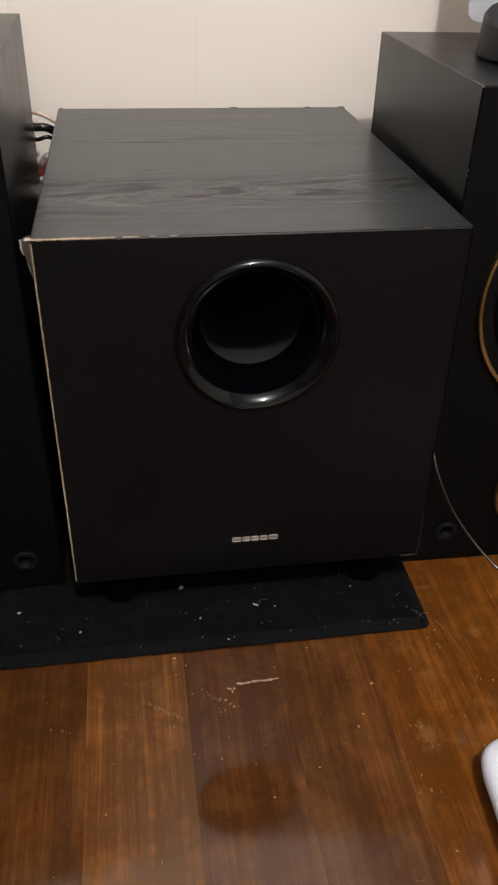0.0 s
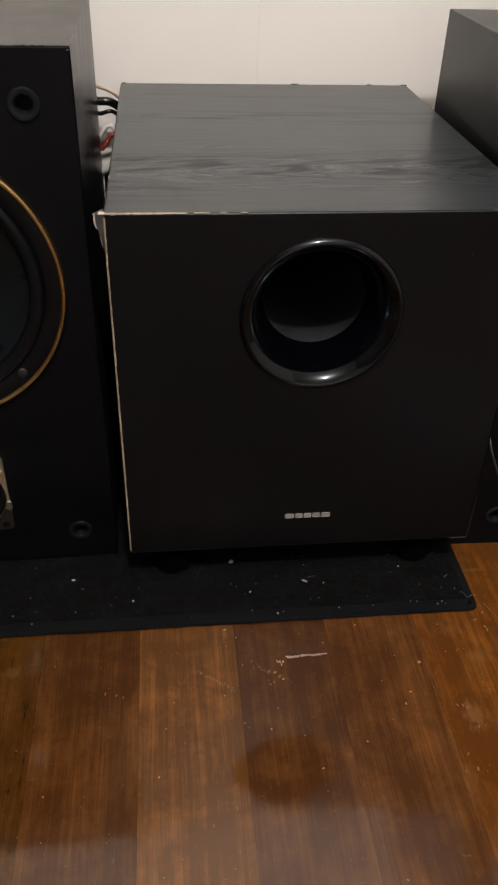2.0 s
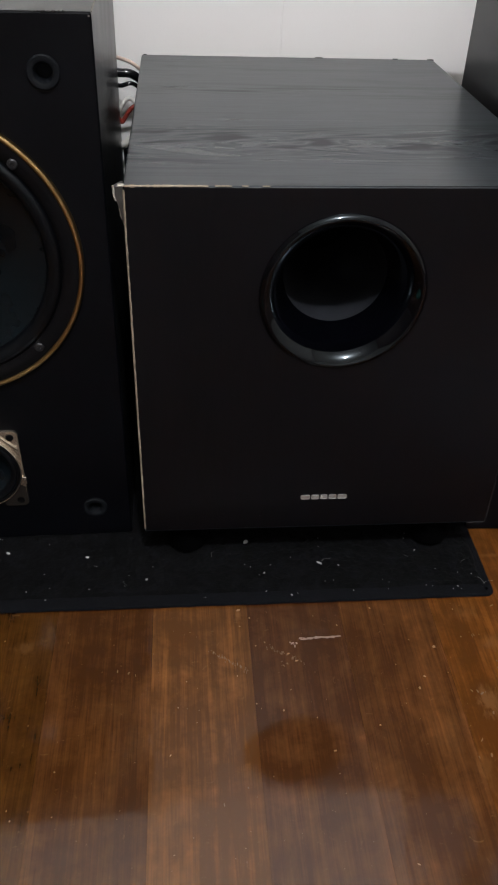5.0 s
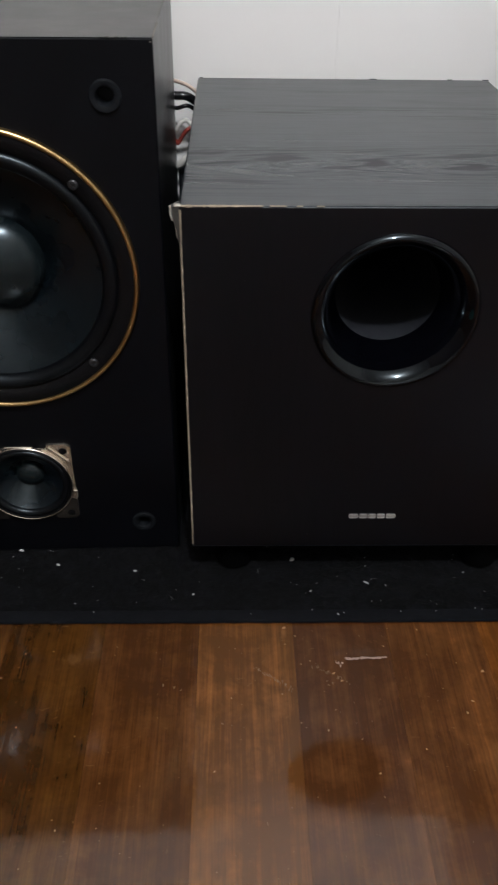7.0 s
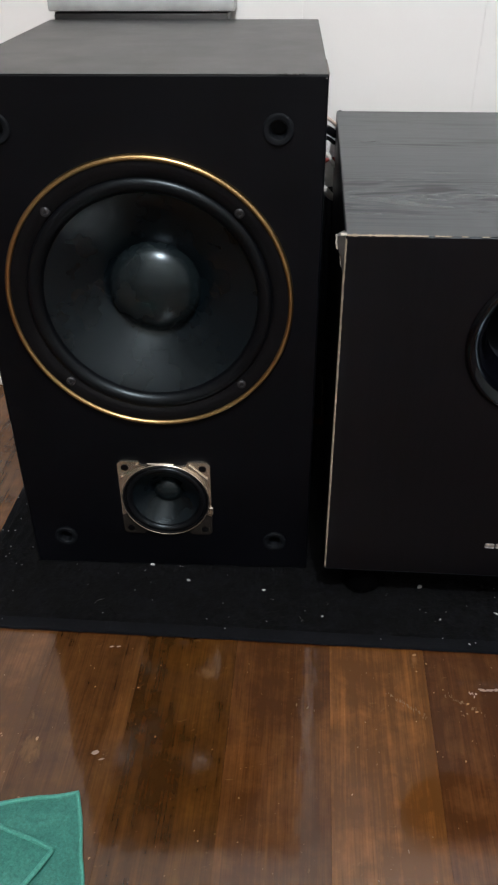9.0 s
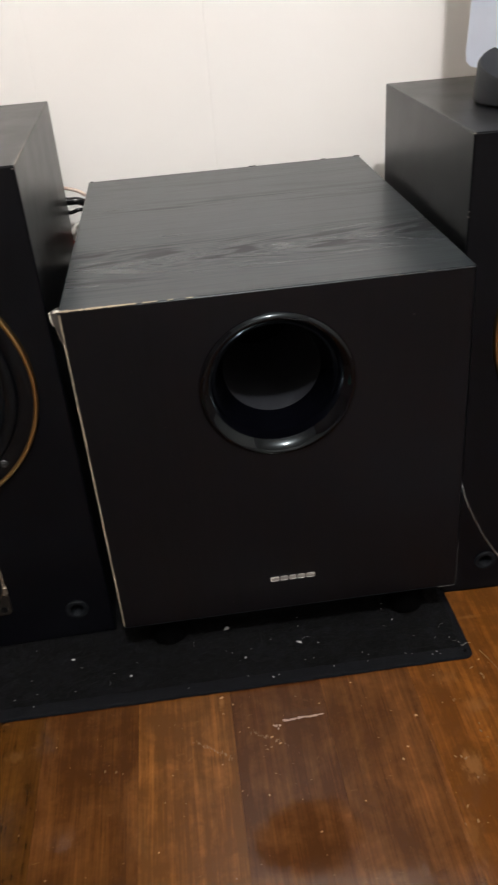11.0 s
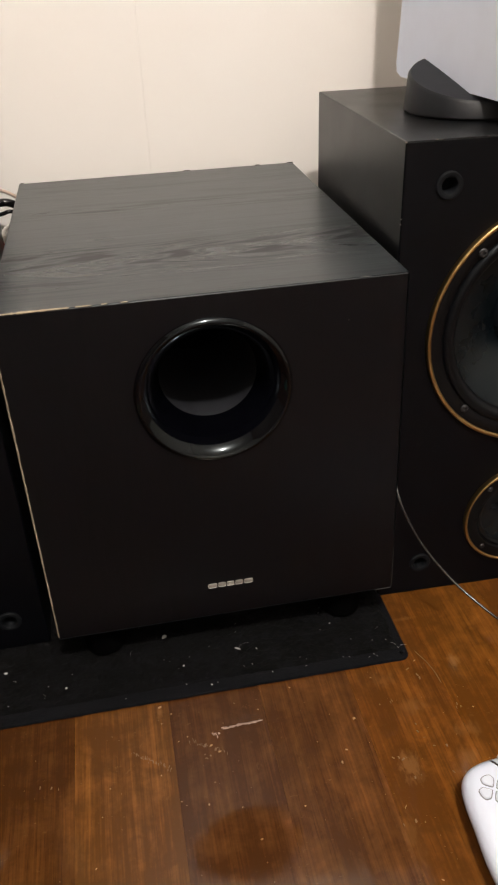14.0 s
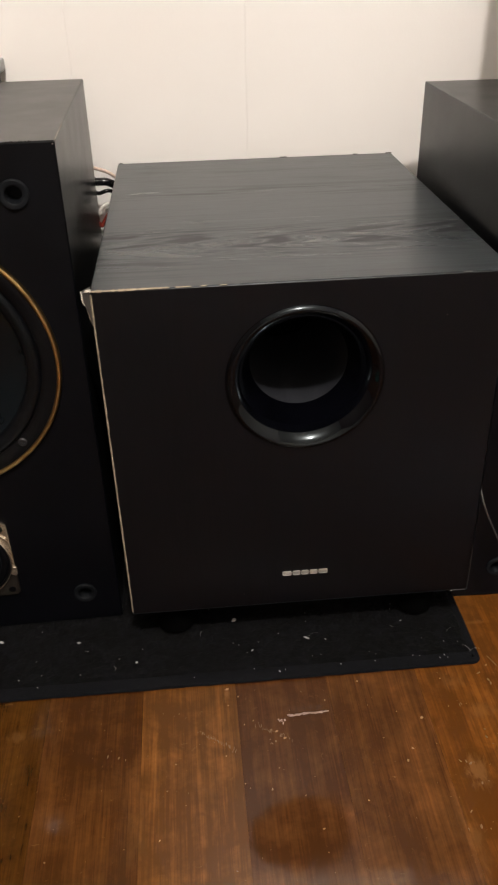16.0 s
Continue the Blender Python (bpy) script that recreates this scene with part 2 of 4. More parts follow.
M_RUBBER = plain("black_rubber", (0.0030, 0.0038, 0.0052), 0.65, spec=0.14)
M_FOOTSHADE = plain("black_rubber_and_shade", (0.0006, 0.0006, 0.0007), 0.9, spec=0.03)
M_SURROUND = plain("black_rubber_surround", (0.0020, 0.0022, 0.0030), 0.33, vary=0.15, spec=0.26)
M_CONE = plain("black_polymer_cone", (0.0022, 0.0042, 0.0060), 0.28, vary=0.2, depth=0.00005, spec=0.42)
M_DOME = plain("glossy_dust_cap", (0.006, 0.009, 0.0105), 0.27, vary=0.15, depth=0.00004)
M_BASKET = plain("black_driver_frame", (0.0018, 0.0018, 0.0024), 0.45, spec=0.16)
M_GOLD = plain("brass_trim", (0.45, 0.31, 0.135), 0.33, 1.0, vary=0.2, depth=0.00005)
M_STEEL = plain("bare_zinc_steel", (0.56, 0.50, 0.42), 0.24, 0.9, vary=0.35)
M_STEELSHADE = plain("shaded_steel", (0.014, 0.012, 0.010), 0.5, 0.2, vary=0.5, spec=0.2)
M_DULLSILVER = plain("dull_silver_cap", (0.13, 0.13, 0.138), 0.4, 0.8, vary=0.4)
M_SCREW = plain("blackened_screw", (0.035, 0.035, 0.038), 0.5, 0.6)
M_BADGE = plain("silver_badge", (0.42, 0.41, 0.40), 0.35, 0.7, vary=0.1)
M_MAT = carpet("black_plush_mat", (0.0001, 0.0001, 0.0002), (0.0031, 0.0032, 0.0048))
M_BINDING = carpet("dark_mat_binding", (0.0020, 0.0022, 0.0034), (0.0034, 0.0038, 0.0056), 0.6)
M_LINT = plain("pale_lint", (0.45, 0.45, 0.45), 0.9)
M_FLECK = plain("dried_paint_fleck", (0.21, 0.112, 0.050), 0.5, vary=0.45)
M_SCUFF = plain("pale_scuff", (0.25, 0.175, 0.145), 0.6, vary=0.45)
M_SCRATCH = plain("worn_varnish", (0.098, 0.048, 0.020), 0.5, vary=0.4)
M_WHITE = plain("white_satin_plastic", (0.61, 0.67, 0.80), 0.42, vary=0.03, fine=900.0, depth=0.0001)
M_WHITE2 = plain("white_button_plastic", (0.58, 0.63, 0.74), 0.3, vary=0.04, depth=0.00004)
M_GROOVE = plain("grey_groove", (0.20, 0.21, 0.24), 0.6)
M_DARKPLASTIC = plain("dark_grey_plastic", (0.0095, 0.0104, 0.0130), 0.5, spec=0.2)
M_BLACKPLASTIC = plain("black_plastic", (0.012, 0.012, 0.013), 0.4)
M_SLAB = plain("grey_matt_lid", (0.36, 0.365, 0.36), 0.45)
M_GREEN = carpet("green_microfibre", (0.040, 0.140, 0.112), (0.060, 0.180, 0.146), 0.5)
M_HEM = carpet("green_hem", (0.070, 0.225, 0.178), (0.092, 0.265, 0.212), 0.4)
M_CABLE = plain("black_cable_jacket", (0.008, 0.008, 0.009), 0.16)
M_AUX = plain("glossy_thin_jacket", (0.016, 0.016, 0.018), 0.22, spec=1.0)
M_PINK = plain("pinkish_cable_jacket", (0.46, 0.36, 0.30), 0.4)
M_REDCABLE = plain("red_cable_jacket", (0.20, 0.03, 0.02), 0.4)
M_GREYCABLE = plain("pale_grey_cable_jacket", (0.60, 0.58, 0.54), 0.4)

for m in (M_CONE, M_DOME, M_SURROUND, M_GLOSS, M_TUBE):
    m.node_tree.nodes["Principled BSDF"].inputs["Specular Tint"].default_value = (0.80, 0.92, 1.0, 1)


# ---- mesh helpers ----
def mesh_object(name, bm, mat, smooth=False, angle=35):
    me = bpy.data.meshes.new(name)
    bmesh.ops.recalc_face_normals(bm, faces=bm.faces)
    bm.to_mesh(me)
    bm.free()
    me.materials.append(mat)
    if smooth:
        for p in me.polygons:
            p.use_smooth = True
        me.set_sharp_from_angle(angle=radians(angle))
    return new(name, me)


def part(name, bm, mat, parent, label="", smooth=True):
    ob = mesh_object(name, bm, mat, smooth)
    ob.parent = parent
    return tagged(ob, label) if label else ob


def thing(name, loc, label, category, group=""):
    ob = new(name)
    ob.empty_display_size = 0.05
    ob.matrix_world = pose(*loc)
    return tagged(ob, label, category, group)


def box(x0, x1, y0, y1, z0, z1, bevel=0.0, segs=2, bm=None):
    own = bmesh.new()
    bmesh.ops.create_cube(own, size=1, matrix=Matrix.Translation(((x0 + x1) / 2, (y0 + y1) / 2, (z0 + z1) / 2)) @ Matrix.Diagonal((x1 - x0, y1 - y0, z1 - z0, 1)))
    if bevel:
        bmesh.ops.bevel(own, geom=own.edges[:], offset=bevel, segments=segs, affect="EDGES", profile=0.5)
    if bm is None:
        return own
    me = bpy.data.meshes.new("tmp")
    own.to_mesh(me)
    own.free()
    bm.from_mesh(me)
    bpy.data.meshes.remove(me)
    return bm


def lathe(profile, cx, cz, segs=96, closed=False, bm=None):
    """Turns rows of (radius, y) round the y axis through (cx, cz)."""
    bm = bm or bmesh.new()
    rings = []
    for r, y in profile:
        if r < 1e-6:
            rings.append([bm.verts.new((cx, y, cz))])
        else:
            rings.append([bm.verts.new((cx + r * math.cos(2 * math.pi * k / segs), y, cz + r * math.sin(2 * math.pi * k / segs))) for k in range(segs)])
    pairs = list(zip(rings, rings[1:])) + ([(rings[-1], rings[0])] if closed else [])
    for a, b in pairs:
        for k in range(segs):
            q = [a[k % len(a)], a[(k + 1) % segs % len(a)], b[(k + 1) % segs % len(b)], b[k % len(b)]]
            q = [v for i, v in enumerate(q) if v not in q[:i]]
            if len(q) > 2:
                bm.faces.new(q)
    return bm


def arc(r0, y0, r1, y1, height, n=10):
    """A half roll from (r0, y0) to (r1, y1), bulging by height towards -y."""
    rows = []
    for k in range(n + 1):
        a = math.pi * k / n
        f = (1 - math.cos(a)) / 2
        rows.append((r0 + (r1 - r0) * f, y0 + (y1 - y0) * f - height * math.sin(a)))
    return rows


def smooth_path(points, n=10):
    """Catmull-Rom through the points."""
    p = [Vector(q) for q in points]
    p = [p[0] * 2 - p[1]] + p + [p[-1] * 2 - p[-2]]
    out = []
    for i in range(1, len(p) - 2):
        a, b, c, d = p[i - 1:i + 3]
        for k in range(n):
            t = k / n
            out.append(0.5 * (2 * b + (c - a) * t + (2 * a - 5 * b + 4 * c - d) * t * t + (3 * b - a - 3 * c + d) * t ** 3))
    return out + [p[-2]]


def tube(points, radius, n=10, segs=12, bm=None):
    bm = bm or bmesh.new()
    path, rings, side = smooth_path(points, n), [], Vector((0.31, 0.17, 0.93))
    for i, q in enumerate(path):
        d = (path[min(i + 1, len(path) - 1)] - path[max(i - 1, 0)]).normalized()
        u = (side - d * side.dot(d)).normalized()
        w = d.cross(u)
        rings.append([bm.verts.new(q + radius * (math.cos(2 * math.pi * k / segs) * u + math.sin(2 * math.pi * k / segs) * w)) for k in range(segs)])
    for a, b in zip(rings, rings[1:]):
        for k in range(segs):
            bm.faces.new((a[k], a[(k + 1) % segs], b[(k + 1) % segs], b[k]))
    bm.faces.new(rings[0])
    bm.faces.new(rings[-1])
    return bm


def holed_plate(x0, x1, z0, z1, y0, y1, holes, edge=0.002):
    """An upright plate, front at y0 and back at y1, with round holes (cx, cz, r) through it and a small chamfer round the front."""
    from mathutils.geometry import delaunay_2d_cdt
    bm = bmesh.new()
    e = edge
    outer = [(x0 + e, z0 + e), (x1 - e, z0 + e), (x1 - e, z1 - e), (x0 + e, z1 - e)]
    pts, edges = [Vector(p) for p in outer], [(i, (i + 1) % 4) for i in range(4)]
    seg = 96
    for cx, cz, r in holes:
        s = len(pts)
        pts += [Vector((cx + r * math.cos(2 * math.pi * k / seg), cz + r * math.sin(2 * math.pi * k / seg))) for k in range(seg)]
        edges += [(s + k, s + (k + 1) % seg) for k in range(seg)]
    vs, _, fs, *_ = delaunay_2d_cdt(pts, edges, [], 0, 1e-7)
    verts = [bm.verts.new((v.x, y0, v.y)) for v in vs]
    for f in fs:
        c = sum((vs[i] for i in f), Vector((0, 0))) / len(f)
        if all((c - Vector((cx, cz))).length > r for cx, cz, r in holes):
            bm.faces.new([verts[i] for i in f])
    for cx, cz, r in holes:
        ring = [[bm.verts.new((cx + r * math.cos(2 * math.pi * k / seg), y, cz + r * math.sin(2 * math.pi * k / seg))) for k in range(seg)] for y in (y0, y1)]
        for k in range(seg):
            bm.faces.new((ring[0][k], ring[0][(k + 1) % seg], ring[1][(k + 1) % seg], ring[1][k]))
    full = [(x0, z0), (x1, z0), (x1, z1), (x0, z1)]
    a = [bm.verts.new((x, y0, z)) for x, z in outer]
    b = [bm.verts.new((x, y0 + e, z)) for x, z in full]
    c = [bm.verts.new((x, y1, z)) for x, z in full]
    for k in range(4):
        n = (k + 1) % 4
        bm.faces.new((a[k], a[n], b[n], b[k]))
        bm.faces.new((b[k], b[n], c[n], c[k]))
    bmesh.ops.remove_doubles(bm, verts=bm.verts, dist=1e-6)
    return bm


def shell(x0, x1, y0, y1, z0, z1, bevel=0.0015):
    """A box that is open at its front, y0."""
    bm = box(x0, x1, y0, y1, z0, z1)
    bmesh.ops.delete(bm, geom=[f for f in bm.faces if f.calc_center_median().y < y0 + 1e-5], context="FACES_ONLY")
    bmesh.ops.bevel(bm, geom=[e for e in bm.edges if not e.is_boundary], offset=bevel, segments=2, affect="EDGES", profile=0.5)
    return bm


def loft(outline, layers, dome=0.0):
    """Stacks a closed outline of (x, y) at rows of (z, inset), and closes it at the top and the bottom."""
    bm, n, loops = bmesh.new(), len(outline), []
    p = [Vector(q) for q in outline]
    normals = []
    for i in range(n):
        d = (p[(i + 1) % n] - p[i - 1]).normalized()
        normals.append(Vector((-d.y, d.x)))
    for z, inset in layers:
        loops.append([bm.verts.new((*(p[i] + normals[i] * inset), z)) for i in range(n)])
    for a, b in zip(loops, loops[1:]):
        for k in range(n):
            bm.faces.new((a[k], a[(k + 1) % n], b[(k + 1) % n], b[k]))
    for loop in (loops[0], loops[-1]):
        es = [e for k in range(n) for e in loop[k].link_edges if e.other_vert(loop[k]) is loop[(k + 1) % n]]
        bmesh.ops.triangle_fill(bm, edges=es, use_beauty=True)
    return bm


def closed_curve(points, n=8):
    """A closed smooth outline, counter-clockwise, through the points."""
    p, out = [Vector(q) for q in points], []
    for i in range(len(p)):
        a, b, c, d = p[i - 1], p[i], p[(i + 1) % len(p)], p[(i + 2) % len(p)]
        for k in range(n):
            t = k / n
            out.append(0.5 * (2 * b + (c - a) * t + (2 * a - 5 * b + 4 * c - d) * t * t + (3 * b - a - 3 * c + d) * t ** 3))
    return out


# ---- the room ----
WALL_Y = 0.465
X0, X1, Y0 = -1.75, 2.05, -2.6
CEIL = 2.4


def wall_box(name, x0, x1, y0, y1, z0, z1, label, mat=None):
    return tagged(mesh_object(name, box(x0, x1, y0, y1, z0, z1), mat or M_WALL), label, "wall", kind="structure")


wall_north = wall_box("wall_north", X0, X1, WALL_Y + 0.006, WALL_Y + 0.12, 0, CEIL, "cream painted panelled wall with narrow upright seams")
# three unseen walls added to close the room; their tones set the bounce light
wall_box("wall_south", X0, X1, Y0 - 0.1, Y0, 0, CEIL, "unseen plain tan wall, toned for its bounce light", M_DIMWALL)
wall_box("wall_west", X0 - 0.1, X0, Y0, WALL_Y + 0.12, 0, CEIL, "unseen dark brown side wall that cuts bounce light", M_DARKWALL)
wall_box("wall_east", X1, X1 + 0.1, Y0, WALL_Y + 0.12, 0, CEIL, "unseen plain tan side wall, toned for its bounce light", M_DIMWALL)
tagged(mesh_object("ceiling", box(X0, X1, Y0, WALL_Y + 0.12, CEIL, CEIL + 0.1), M_CEIL), "plain white painted ceiling", "ceiling", kind="structure")

baseboard = tagged(new("baseboard"), "cream painted baseboard along the panelled wall", "baseboard", kind="structure")
bm = box(X0, X1, WALL_Y - 0.012, WALL_Y, 0.0, 0.034, 0.003)
part("board", bm, M_TRIM, baseboard)

floor = tagged(mesh_object("floor", box(X0, X1, Y0, WALL_Y + 0.12, -0.06, -0.012), M_UNDER), "worn varnished hardwood floor with brown boards", "floor", kind="structure")


# ---- the subwoofer ----
def subwoofer():
    W, D, ZB, ZT = 0.36, 0.4455, 0.057, 0.4252
    PX, PZ = 0.1815, 0.3285

    def sag(bm):
        """The pressed-down front edge of the top, and the right side that spreads a little towards the base."""
        for v in bm.verts:
            if v.co.x > W - 0.006:
                v.co.x += 0.0058 * (ZT - v.co.z) / (ZT - ZB)
            if v.co.z > ZT - 0.006 and v.co.y < 0.03:
                v.co.z -= 0.0026 - 0.0013 * v.co.x / W
        return bm

    t = thing("subwoofer", (0, 0, 0), "black wood-grain subwoofer with worn edges, on the black mat", "subwoofer")
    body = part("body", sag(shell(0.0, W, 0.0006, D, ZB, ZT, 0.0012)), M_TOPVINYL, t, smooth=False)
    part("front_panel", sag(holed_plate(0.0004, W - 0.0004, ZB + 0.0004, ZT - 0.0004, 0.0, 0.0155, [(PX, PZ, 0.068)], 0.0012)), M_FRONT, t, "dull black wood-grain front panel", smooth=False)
    # dark sheet added over the left side so the gap there stays in shade
    part("side_shade_sheet", sag(box(-0.0004, 0.0003, 0.003, D - 0.002, ZB + 0.002, ZT - 0.002, 0.0002, 1)), M_BAFFLE, t, "thin dark sheet over the side, for its shade", smooth=False)
    # outer bevel, rounded crest, then one wide flare down into the tube
    ring = [(0.0730, 0.0005), (0.0728, -0.0006), (0.0710, -0.0024), (0.0696, -0.0035), (0.0686, -0.0038), (0.0676, -0.0035), (0.0664, -0.0026)]
    ring += [(0.0664 - 0.0194 * f, -0.0026 + 0.0140 * f + 0.0307 * f ** 2.6) for f in [k / 16 for k in range(1, 17)]]
    port = part("port_ring", lathe(ring, PX, PZ, 128), M_GLOSS, t, "glossy black flared port ring")
    part("port_tube", lathe([(0.0470, 0.0419), (0.0468, 0.050), (0.0466, 0.200)], PX, PZ), M_TUBE, port, "dull grey port tube")
    # added near-black disc closes the tube, painting the shade inside
    part("tube_end", lathe([(0.0466, 0.200), (0.0, 0.201)], PX, PZ), M_FOOTSHADE, port, "near-black disc standing for the shade deep in the port")
    # rubber feet, coloured near black for the shade under the cabinet
    for k, (fx, fy) in enumerate(((0.044, 0.034), (0.318, 0.034), (0.044, 0.395), (0.318, 0.395))):
        foot = bmesh.new()
        bmesh.ops.create_cone(foot, cap_ends=True, segments=28, radius1=0.021, radius2=0.023, depth=0.050, matrix=Matrix.Translation((fx, fy, 0.0345)))
        bmesh.ops.bevel(foot, geom=[e for e in foot.edges if len(e.link_faces) == 2 and e.calc_face_angle() > 1.0], offset=0.003, segments=2, affect="EDGES")
        part("foot", foot, M_FOOTSHADE, t)
    # brand badge as plain silver bars
    widths = (0.0098, 0.0085, 0.0082, 0.0085, 0.0098)
    x = 0.1612
    badge = new("badge")
    badge.parent = t
    for w in widths:
        part("bar", box(x, x + w, -0.0012, 0.0006, 0.0972, 0.1026, 0.0016, 2), M_BADGE, badge, "small raised silver bar")
        x += w + 0.0008
    # bare board along the worn edges
    rng = random.Random(4)

    def ragged(a, b, lo, hi, n, fn):
        g = bmesh.new()
        rows = []
        for i in range(n + 1):
            s = a + (b - a) * i / n
            w = rng.uniform(lo, hi)
            rows.append([g.verts.new(q) for q in fn(s, w)])
        for p, q in zip(rows, rows[1:]):
            for k in range(len(p) - 1):
                g.faces.new((p[k], p[k + 1], q[k + 1], q[k]))
        return sag(g)

    part("worn_edge", ragged(ZB + 0.004, ZT - 0.003, 0.0007, 0.0013, 120, lambda s, w: [(-0.0005, 0.0012 + w, s), (-0.0005, 0.0006, s), (0.0004, -0.0005, s), (w + 0.0002, -0.0005, s)]), M_MDF, t, "bare tan board along the worn front edge")
    for xa, xb, n in ((-0.0004, 0.066, 40), (0.071, 0.084, 8), (0.092, 0.097, 4), (0.108, 0.114, 4)):
        part("worn_edge", ragged(xa, xb, 0.0002, 0.0032, n, lambda s, w: [(s, -0.0005, ZT - 0.0003 - w * 0.4 * max(0.0, 1 - s / 0.08)), (s, -0.0005, ZT - 0.0002), (s, 0.0, ZT + 0.0003), (s, 0.0002 + w * max(0.0, 1 - s / 0.12), ZT + 0.0003)]), M_MDF, t, "bare tan board along the chipped top edge")
    part("worn_edge", ragged(0.316, 0.323, 0.0001, 0.0005, 6, lambda s, w: [(s, -0.0003, ZT - 0.0006), (s, 0.0003, ZT + 0.0003), (s, w + 0.0003, ZT + 0.0003)]), M_RUBBED, t, "thin pale rubbed edge")
    part("worn_edge", tube([(W + 0.0053, -0.0001, 0.064), (W + 0.0050, -0.0001, 0.088), (W + 0.0045, -0.0001, 0.116)], 0.0004, 6, 6), M_RUBBED, t, "thin pale rubbed edge")
    part("worn_edge", tube([(W - 0.014, -0.0001, ZB + 0.0004), (W - 0.005, -0.0001, ZB + 0.0005), (W + 0.0035, -0.0001, ZB + 0.0004)], 0.0004, 6, 6), M_RUBBED, t, "thin pale rubbed edge")
    for sx, sz, r in ((0.306, 0.385, 0.0008), (0.268, 0.232, 0.0004), (0.075, 0.30, 0.0004), (0.31, 0.17, 0.0004), (0.12, 0.075, 0.0006), (0.052, 0.36, 0.0004)):
        part("dust_speck", lathe([(r, 0.0), (r * 0.7, -0.0003), (0, -0.0004)], sx, sz, 8), M_RUBBED, t)
    # peeled corner: a torn flap of veneer bent away from the side, pale along its lip
    rows, lip, g = [], [], bmesh.new()
    for i in range(11):
        f = i / 10
        z = ZT - 0.0028 - 0.030 * f
        out = 0.0066 * (1 - f) ** 0.6 * (0.55 + 0.45 * math.sin(2.6 * f + 1.0)) + rng.uniform(-0.0005, 0.0005) + 0.0006
        row = [(-0.0004, 0.012 - 0.004 * f, z), (-0.0004 - 0.45 * out, 0.0085, z), (-0.0004 - out, 0.0040, z - 0.0008), (-0.0006 - 0.8 * out, 0.0008, z - 0.0012), (-0.0003, -0.0008, z)]
        rows.append([g.verts.new(q) for q in row])
        lip.append((row[2][0] - 0.0002, row[2][1] - 0.0008, row[2][2]))
    for p, q in zip(rows, rows[1:]):
        for k in range(4):
            g.faces.new((p[k], p[k + 1], q[k + 1], q[k]))
    g.faces.new(rows[0])
    part("peeled_veneer", g, M_FLAP, t, "peeled grey veneer flap at the chipped corner", smooth=False)
    part("torn_lip", tube(lip[:5], 0.0009, 4, 6), M_PEEL, t, "bright torn lip of veneer")
    part("torn_lip", tube(lip[6:10], 0.0007, 4, 6), M_PEEL, t, "bright torn lip of veneer")
    part("torn_lip", box(-0.0042, 0.0012, -0.0006, 0.0042, ZT - 0.0036, ZT - 0.0020, 0.0006, 1), M_PEEL, t, "pale crushed board at the corner")
    # splinters along the back edge of the top
    for sx, sw in ((0.002, 0.004), (0.212, 0.009), (0.309, 0.006), (0.353, 0.0075)):
        part("chip", box(sx, sx + sw, D - 0.002, D + 0.0006, ZT - 0.001, ZT + 0.0005, 0.0002, 1), M_BAFFLE, t)
    return t


subwoofer()


# ---- the loudspeakers ----
def screw(x, z, y, parent, r=0.0042):
    g = lathe([(r, y + 0.001), (r, y - 0.0008), (r * 0.8, y - 0.0016), (r * 0.42, y - 0.0018), (r * 0.36, y - 0.0004), (0, y - 0.0004)], x, z, 20)
    return part("screw", g, M_SCREW, parent)


def gold_driver(name, parent, cx, cz, ring_r, surround_r, dome_r, depth, label, dome_label, dome_mat):
    k = ring_r / 0.132
    basket = lathe([(ring_r * 0.99, 0.0005), (ring_r * 0.99, -0.0035), (ring_r * 0.955, -0.0044), (surround_r + 0.004 * k, -0.0040), (surround_r, -0.001), (surround_r - 0.002 * k, 0.006), (surround_r - 0.003 * k, 0.012)], cx, cz, 128)
    d = part(name, basket, M_BASKET, parent, label)
    half = 0.0024 * max(k, 0.8)
    mid = ring_r - 0.0012
    crown = [(mid + half * math.cos(math.pi * i / 10), -0.0040 - 0.0024 * math.sin(math.pi * i / 10)) for i in range(11)]
    part("trim_ring", lathe([(mid + half, 0.0005)] + crown, cx, cz, 128), M_GOLD, d, "narrow brass-coloured trim ring")
    s_in = surround_r * 0.878
    part("surround", lathe(arc(surround_r + 0.001 * k, 0.0010, s_in, 0.0035, 0.0075 * k, 14), cx, cz, 128), M_SURROUND, d, "rolled black rubber surround")
    cone = [(s_in, 0.0033)]
    for i in range(1, 13):
        f = i / 12
        cone.append((s_in + (dome_r * 0.97 - s_in) * f, 0.0033 + depth * f ** 1.15))
    part("cone", lathe(cone, cx, cz, 128), M_CONE, d, "smooth black cone")
    yb = 0.0033 + depth
    dome = [(dome_r * math.cos(a), yb - 0.001 - dome_r * 0.55 * math.sin(a)) for a in [math.pi / 2 * i / 12 for i in range(12)]] + [(0, yb - 0.001 - dome_r * 0.55)]
    part("dust_cap", lathe(dome, cx, cz, 96), dome_mat, d, dome_label)
    ring = ring_r * 0.905 if k > 0.8 else (ring_r * 0.95 + surround_r) / 2 + 0.0028 * k
    for a in (45, 135, 225, 315):
        screw(cx + ring * math.cos(radians(a)), cz + ring * math.sin(radians(a)), -0.0042, d, 0.0044 if k > 0.8 else 0.0032)
    return d


